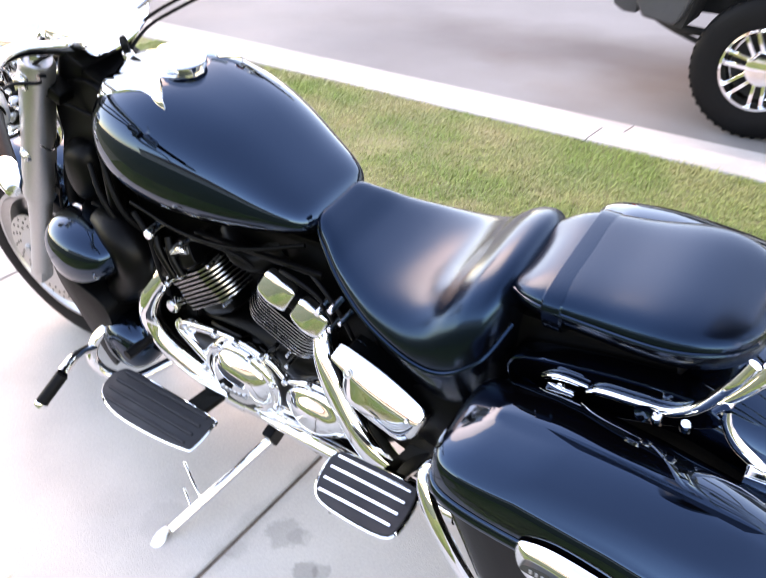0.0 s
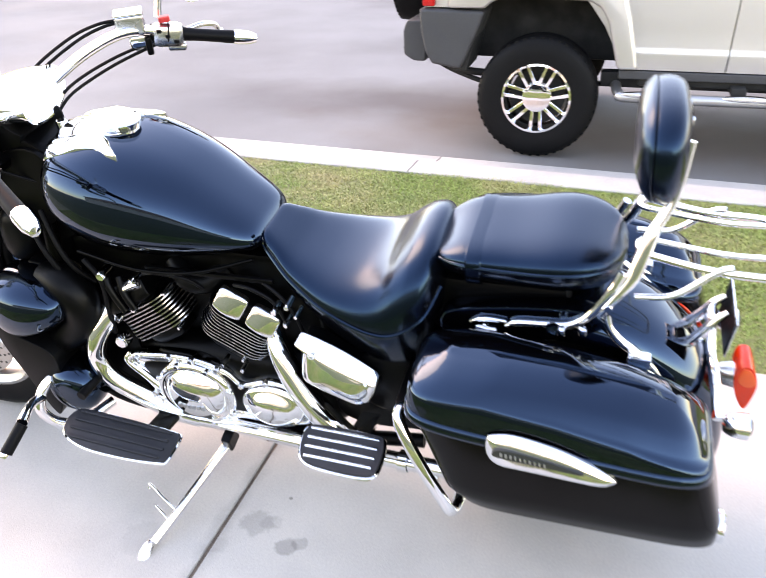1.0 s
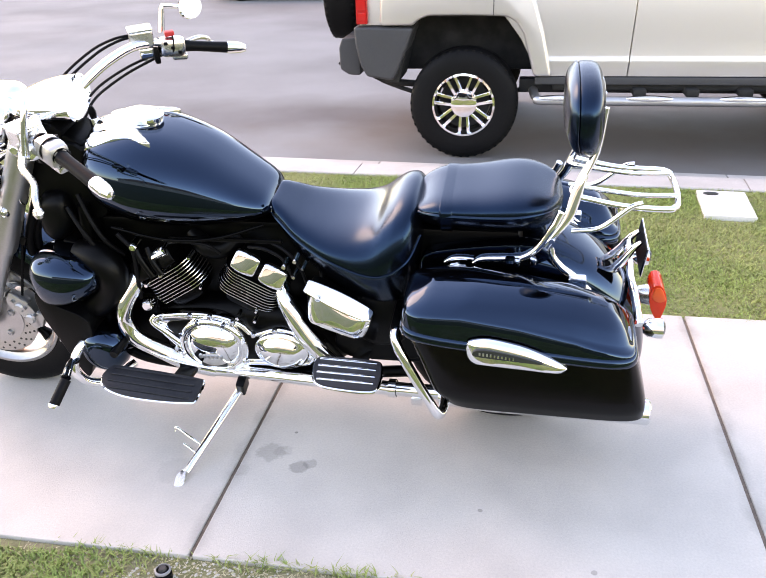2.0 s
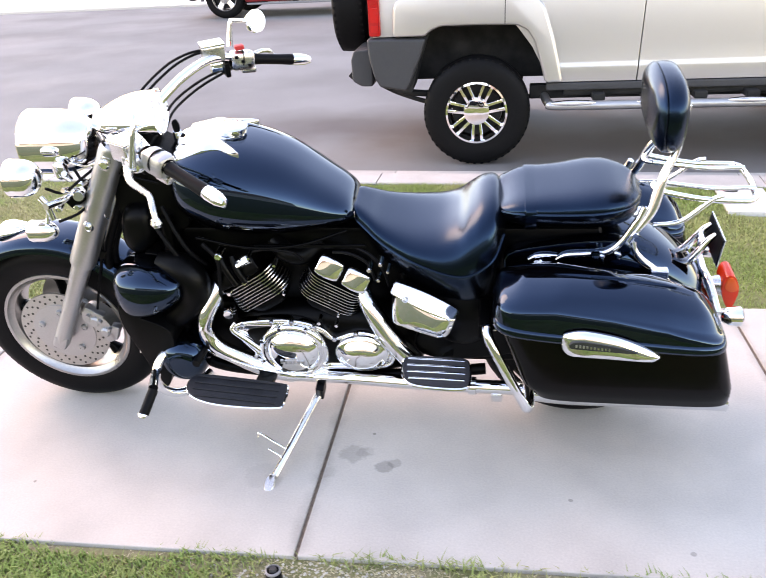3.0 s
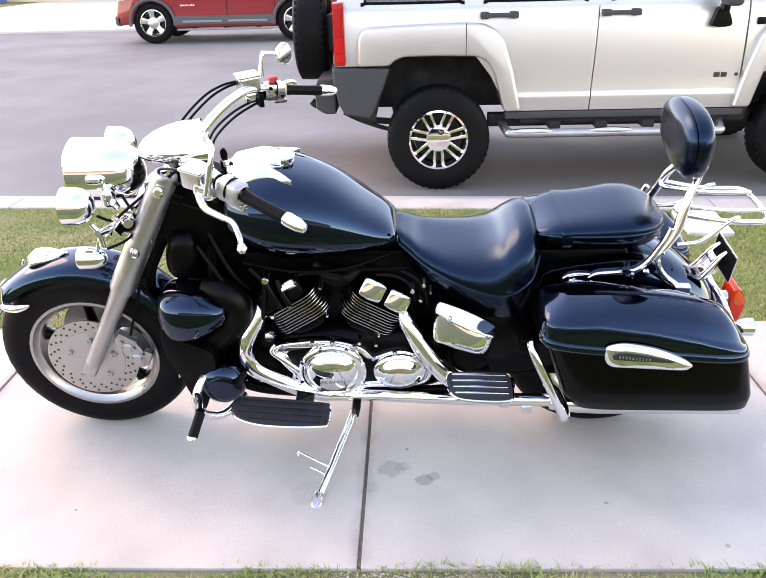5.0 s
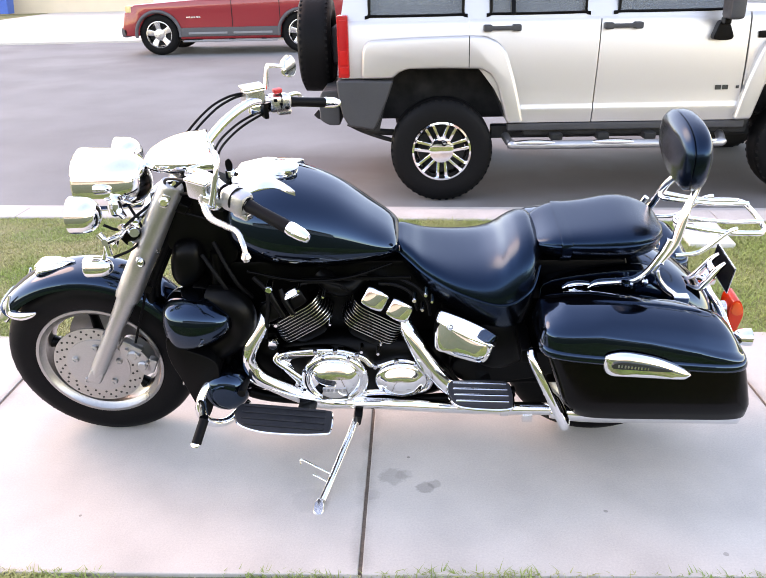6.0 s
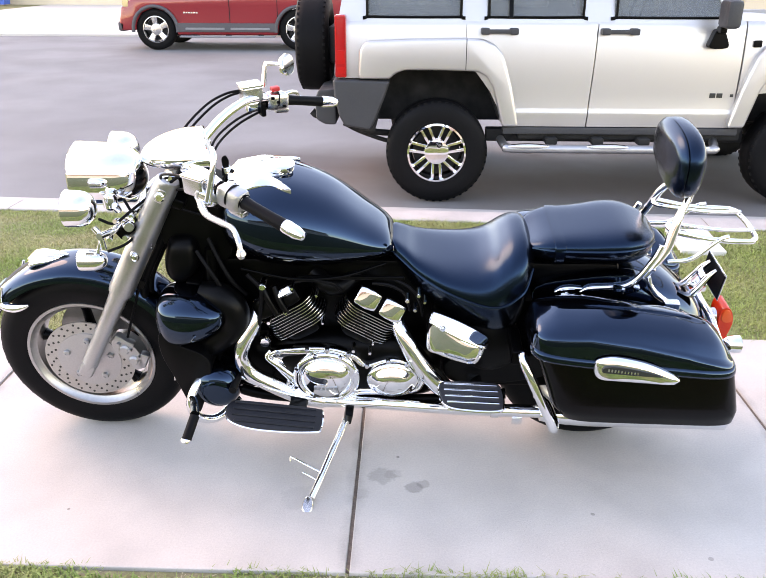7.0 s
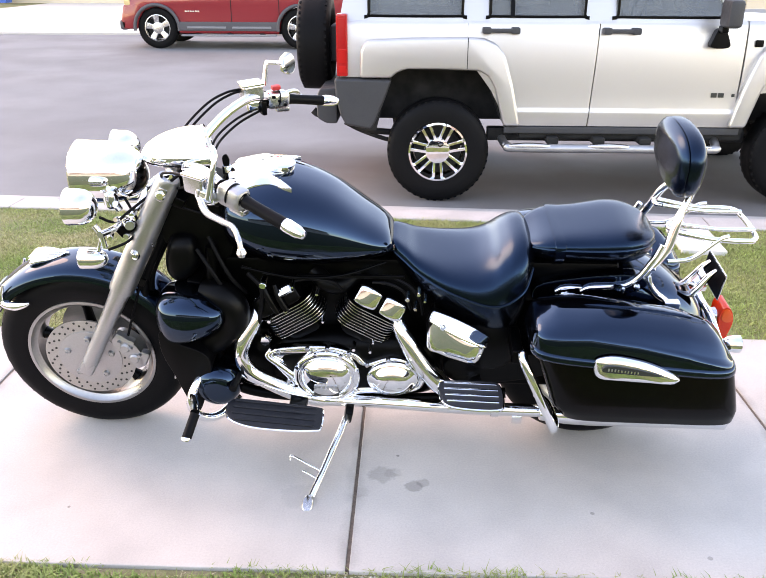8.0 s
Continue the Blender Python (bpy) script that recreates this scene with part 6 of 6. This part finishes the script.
    for x in (1.07, 1.66, 2.27):
        part("step_pad", flank(hull([(x - 0.17, 0.004, 0.320, 0.324, 0.316), (x - 0.12, 0.028, 0.321, 0.334, 0.306), (x, 0.036, 0.322, 0.341, 0.302), (x + 0.12, 0.028, 0.321, 0.334, 0.306), (x + 0.17, 0.004, 0.320, 0.324, 0.316)], n=20, vc=TY - 0.108)), chrome, step)
    for x in (1.25, 1.6, 1.95, 2.3):
        part("step_bracket", flank(box((x, TY + 0.06, 0.345), (0.09, 0.22, 0.05), 0.01)), underbody, step)
    # glass house
    lean = 0.15
    def pillar(x0, x1, x2, x3, nm="pillar"):
        z0, z1 = 1.19, 1.62
        rings = [[(x0, TY + 0.045, z0), (x1, TY + 0.045, z0), (x1, TY + 0.10, z0), (x0, TY + 0.10, z0)],
                 [(x2, TY + 0.045 + lean, z1), (x3, TY + 0.045 + lean, z1), (x3, TY + 0.10 + lean, z1), (x2, TY + 0.10 + lean, z1)]]
        part(nm, flank(loft(rings)), silver_paint, truck)
    pillar(-0.375, -0.168, -0.30, -0.14)
    pillar(0.545, 0.726, 0.545, 0.726)
    pillar(1.438, 1.655, 1.438, 1.655)
    pillar(2.49, 2.60, 2.30, 2.42)
    for x0, x1, x2, x3 in ((-0.168, 0.545, -0.14, 0.545), (0.726, 1.438, 0.726, 1.438), (1.655, 2.49, 1.655, 2.30)):
        part("sill", flank(loft([[(x0, TY + 0.043, 1.19), (x1, TY + 0.043, 1.19), (x1, TY + 0.10, 1.19), (x0, TY + 0.10, 1.19)],
                                 [(x0, TY + 0.057, 1.232), (x1, TY + 0.057, 1.232), (x1, TY + 0.11, 1.232), (x0, TY + 0.11, 1.232)]])), silver_paint, truck)
        f = 0.03
        win = part("side_window", flank(loft([[(x0, TY + 0.075, 1.225), (x1, TY + 0.075, 1.225), (x1, TY + 0.08, 1.225), (x0, TY + 0.08, 1.225)],
                                              [(x2, TY + 0.075 + lean, 1.62), (x3, TY + 0.075 + lean, 1.62), (x3, TY + 0.08 + lean, 1.62), (x2, TY + 0.08 + lean, 1.62)]])), tint_glass, truck, "tinted side window")
        win.visible_shadow = False
        part("window_seal", flank(tube([(x0 + 0.012, TY + 0.062, 1.60), (x0 + 0.012, TY + 0.055, 1.255), (x0 + 0.03, TY + 0.055, 1.237), (x1 - 0.03, TY + 0.055, 1.237), (x1 - 0.012, TY + 0.055, 1.255), (x1 - 0.012, TY + 0.062, 1.60)], 0.010, n=8, k=4)), plastic, win)
    part("window_divider", flank(box((0.90, TY + 0.11, 1.42), (0.03, 0.02, 0.40), 0.004, (-20, 0, 0))), plastic, truck)
    mirror = new("door_mirror")
    mirror.parent = truck
    part("mirror_foot", flank(prism(rounded([(2.335, 1.035), (2.465, 1.035), (2.455, 1.10), (2.42, 1.16), (2.37, 1.16), (2.345, 1.10)], 3), TY - 0.05, TY + 0.03, bevel=0.01)), plastic, mirror, "black mirror foot")
    part("mirror_shell", flank(box((2.405, TY - 0.16, 1.275), (0.11, 0.19, 0.19), 0.03)), grey_plastic, mirror, "charcoal door mirror")
    part("mirror_arm", flank(box((2.395, TY - 0.07, 1.165), (0.05, 0.09, 0.05), 0.012)), plastic, mirror)
    truck_lamp = part("tail_lamp", flank(box((-0.352, TY + 0.03, 1.03), (0.085, 0.12, 0.445), 0.014)), tail_red, truck, "tall red tail lamp")
    for z, tall, lens in ((1.125, 0.19, tail_red), (0.955, 0.10, bright_red), (0.862, 0.05, bright_red)):
        part("lens", flank(box((-0.350, TY - 0.031, z), (0.058, 0.008, tall), 0.003)), lens, truck_lamp)
    part("corner_bumper", flank(prism([(-0.415, 0.795), (0.018, 0.785), (-0.03, 0.65), (-0.105, 0.47), (-0.135, 0.415), (-0.33, 0.445), (-0.372, 0.52), (-0.405, 0.66)], TY - 0.035, TY + 0.35, bevel=0.022, segs=3)), grey_plastic, truck, "charcoal corner bumper")
    part("side_marker", flank(box((2.70, TY + 0.012, 1.06), (0.06, 0.02, 0.05), 0.008)), plastic, truck)
for x in (WX, WX2):
    car_wheel("wheel", truck, (x, TY + 0.085, WZ), WR, 0.265, 0.222, 7, True, 0.62, chrome, "chrome seven-spoke wheel with knobbly tyre")
    car_wheel("wheel", truck, (x, TY + 1.755, WZ), WR, 0.265, 0.222, 7, True, 0.62, chrome, "chrome seven-spoke wheel with knobbly tyre", axis=(0, 1, 0))
spare = car_wheel("spare_wheel", truck, (-0.635, TY + 0.88, 0.985), WR, 0.27, 0.222, 7, True, 0.5, chrome, "spare wheel hung on the tailgate", axis=(-1, 0, 0))
part("spare_carrier", box((-0.44, TY + 0.88, 0.98), (0.14, 0.40, 0.30), 0.03), grey_plastic, truck)
part("tailgate", box((-0.36, TY + 0.92, 1.0), (0.06, 1.72, 0.42), 0.02), silver_paint, truck)
part("tailgate_frame", box((-0.30, TY + 0.92, 1.42), (0.05, 1.5, 0.42), 0.02, (0, 10, 0)), silver_paint, truck)
part("rear_bumper", prism([(-0.41, 0.70), (-0.55, 0.69), (-0.575, 0.62), (-0.57, 0.46), (-0.50, 0.42), (-0.41, 0.42)], TY + 0.16, TY + 1.68, bevel=0.02), grey_plastic, truck, "charcoal rear step bumper")
part("tow_hitch", tube([(-0.50, TY + 0.5, 0.44), (-0.60, TY + 0.5, 0.44), (-0.64, TY + 0.5, 0.47)], 0.03), underbody, truck)
part("leaf_spring", tube([(-0.36, TY + 0.24, 0.42), (-0.20, TY + 0.24, 0.345), (0.05, TY + 0.24, 0.27), (0.38, TY + 0.24, 0.235), (0.75, TY + 0.24, 0.30), (1.0, TY + 0.24, 0.40)], 0.017, n=10), underbody, truck)
part("exhaust_pipe", tube([(-0.30, TY + 0.25, 0.40), (-0.12, TY + 0.22, 0.36), (0.1, TY + 0.3, 0.33)], 0.025), underbody, truck)
part("roof", prism([(-0.30, 1.615), (2.42, 1.615), (2.36, 1.66), (2.2, 1.70), (0.0, 1.715), (-0.24, 1.69)], TY + 0.17, TY + 1.67, bevel=0.03, segs=3), silver_paint, truck)
part("windscreen", prism([(2.60, 1.20), (2.615, 1.20), (2.41, 1.62), (2.395, 1.62)], TY + 0.12, TY + 1.72, bevel=0), tint_glass, truck).visible_shadow = False
part("bonnet", prism([(2.60, 1.10), (2.60, 1.20), (3.3, 1.19), (4.05, 1.13), (4.10, 1.05), (4.05, 0.95), (2.60, 0.95)], TY + 0.06, TY + 1.78, bevel=0.03, segs=3), silver_paint, truck)
part("front_bumper", box((4.14, TY + 0.92, 0.60), (0.22, 1.80, 0.30), 0.05), grey_plastic, truck)
part("grille", box((4.10, TY + 0.92, 0.90), (0.06, 1.5, 0.26), 0.03), chrome, truck)
for x, y in ((1.75, 0.50), (1.75, 1.34), (0.85, 0.50), (0.85, 1.34)):
    seat = part("seat_back", box((x, TY + y, 1.20), (0.16, 0.48, 0.62), 0.06, (0, -12, 0)), seat_cloth, truck)
    part("head_rest", box((x - 0.09, TY + y, 1.53), (0.09, 0.26, 0.15), 0.04, (0, -12, 0)), seat_cloth, seat)
part("dashboard", box((2.38, TY + 0.92, 1.15), (0.32, 1.5, 0.14), 0.04), plastic, truck)
part("steering_wheel", tube([(2.15 + 0.05 * math.sin(a), TY + 1.34 + 0.18 * math.cos(a), 1.22 + 0.16 * math.sin(a)) for a in np.linspace(0, 2 * math.pi, 17)], 0.014, n=8, k=2), plastic, truck)

# ---- red wagon across the street ----
wagon = thing("wagon", pose(0, 0, 0.008), "red family wagon with grey cladding parked across the street", "car")
RY = 14.55
part("lower_body", prism([(-5.60, 0.36), (-5.62, 0.52), (-5.55, 0.80), (-5.35, 0.95), (-4.2, 1.02), (-1.0, 1.04), (-0.98, 0.50), (-1.05, 0.36), (-1.60, 0.30), (-1.66, 0.55), (-1.80, 0.74), (-2.04, 0.80), (-2.28, 0.74), (-2.42, 0.55), (-2.47, 0.28),
                          (-4.47, 0.28), (-4.50, 0.50), (-4.62, 0.70), (-4.90, 0.79), (-5.16, 0.70), (-5.28, 0.50), (-5.30, 0.36)], RY, RY + 1.80, bevel=0.03, segs=3), red_paint, wagon)
part("glass_house", prism([(-4.15, 1.01), (-3.45, 1.60), (-1.2, 1.66), (-1.02, 1.03)], RY + 0.10, RY + 1.70, bevel=0.06, segs=3), tint_glass, wagon)
part("roof", prism([(-3.5, 1.58), (-3.40, 1.66), (-1.3, 1.72), (-1.15, 1.62)], RY + 0.14, RY + 1.66, bevel=0.03), red_paint, wagon)
for x in (-2.9, -1.9):
    part("door_pillar", box((x, RY + 0.11, 1.32), (0.09, 0.03, 0.62), 0.01, (-4, 0, 0)), red_paint, wagon)
part("sill_cladding", box((-3.47, RY - 0.012, 0.42), (1.95, 0.05, 0.17), 0.015), cladding, wagon, "grey door cladding")
for x in (-3.9, -3.0):
    part("cladding_strip", box((x, RY - 0.042, 0.40), (0.78, 0.02, 0.040), 0.008), strip_grey, wagon)
for x in (-3.40, -2.45):
    part("door_seam", box((x, RY - 0.002, 0.75), (0.012, 0.01, 0.5), 0), underbody, wagon)
part("under_frame", box((-3.45, RY + 0.9, 0.31), (2.3, 1.4, 0.10), 0.03), underbody, wagon)
part("running_board", box((-3.45, RY - 0.07, 0.255), (1.9, 0.12, 0.035), 0.012), strip_grey, wagon)
for x in (-4.1, -3.45, -2.8):
    part("board_bracket", box((x, RY + 0.10, 0.275), (0.08, 0.30, 0.03), 0.006), underbody, wagon)
for i in range(6):
    part("letter_bar", box((-4.30 + 0.05 * i, RY - 0.004, 0.70), (0.035, 0.008, 0.028), 0.001), cast, wagon)
for x in (-4.90, -2.04):
    car_wheel("wheel", wagon, (x, RY + 0.12, 0.382), 0.395, 0.23, 0.252, 5, False, 0.7, cast, "silver five-spoke wheel", n=40)
    car_wheel("wheel", wagon, (x, RY + 1.68, 0.382), 0.395, 0.23, 0.252, 5, False, 0.7, cast, "silver five-spoke wheel", axis=(0, 1, 0), n=40)
    arch = [(x + 0.445 * math.cos(a), RY - 0.015, 0.375 + 0.445 * math.sin(a)) for a in np.linspace(math.pi + 0.1, -0.1, 15)]
    part("arch_trim", tube(arch, 0.034, n=10, k=2), cladding, wagon, "grey wheel arch trim")
part("front_bumper", box((-5.58, RY + 0.9, 0.44), (0.16, 1.8, 0.20), 0.05), cladding, wagon)
part("corner_lamp", box((-5.46, RY + 0.06, 0.87), (0.13, 0.14, 0.14), 0.03), pale_amber, wagon, "pale amber corner lamp")

# ---- houses and yard ----
def house(name, at, wide, deep, tall, turn, label, door):
    h = thing(name, pose(*at, 0, 0, turn), label, "house")
    part("wall", box((0, deep / 2, tall / 2), (wide, deep, tall), 0.01), stucco, h)
    part("roof", loft([[(-wide / 2 - 0.5, -0.5, tall), (wide / 2 + 0.5, -0.5, tall), (wide / 2 + 0.5, deep + 0.5, tall), (-wide / 2 - 0.5, deep + 0.5, tall)],
                       [(-wide / 2 - 0.5, -0.5, tall + 0.15), (wide / 2 + 0.5, -0.5, tall + 0.15), (wide / 2 + 0.5, deep + 0.5, tall + 0.15), (-wide / 2 - 0.5, deep + 0.5, tall + 0.15)],
                       [(-wide / 4, deep / 2 - 0.1, tall + 2.2), (wide / 4, deep / 2 - 0.1, tall + 2.2), (wide / 4, deep / 2 + 0.1, tall + 2.2), (-wide / 4, deep / 2 + 0.1, tall + 2.2)]]), roof_tile, h)
    if door:
        garage = part("garage_door", box((door, -0.03, 1.15), (4.9, 0.08, 2.3), 0.01), garage_paint, h, "pale panelled garage door")
        for z in (0.58, 1.15, 1.72):
            part("door_groove", box((door, -0.072, z), (4.88, 0.012, 0.02), 0), cladding, garage)
    return h


house("house", (-10.5, 32.0, 0.05), 12, 9, 2.9, 0, "cream stucco house with a pale garage door", 2.6)
# unseen houses, added so that reflections lose the bright sky near the horizon
for x in (5.0, 20.5, -31.0):
    house("house", (x, 32.0, -0.32), 14, 9, 5.7, 0, "unseen cream stucco two-storey house added across the street to block low sky", 0)
bin_ = thing("wheelie_bin", pose(-16.2, 31.2, 0.05), "blue plastic wheelie bin beside the house", "bin")
part("bin_body", loft([[(-0.25, -0.25, 0.05), (0.25, -0.25, 0.05), (0.25, 0.25, 0.05), (-0.25, 0.25, 0.05)], [(-0.31, -0.33, 0.98), (0.31, -0.33, 0.98), (0.31, 0.33, 0.98), (-0.31, 0.33, 0.98)]]), blue_bin, bin_)
part("bin_lid", box((0, 0, 1.02), (0.66, 0.72, 0.07), 0.02), blue_bin, bin_)
gate = thing("side_gate", pose(-18.3, 31.5, 0.05), "dark brown wooden side gate", "gate")
for i in range(12):
    part("board", box((-1.6 + 0.29 * i, 0, 0.9), (0.27, 0.04, 1.8), 0.006), brown_wood, gate)
house("house", (0, -20.0, 0.0), 26, 9, 2.9, 180, "cream stucco house behind the front lawn", 0)
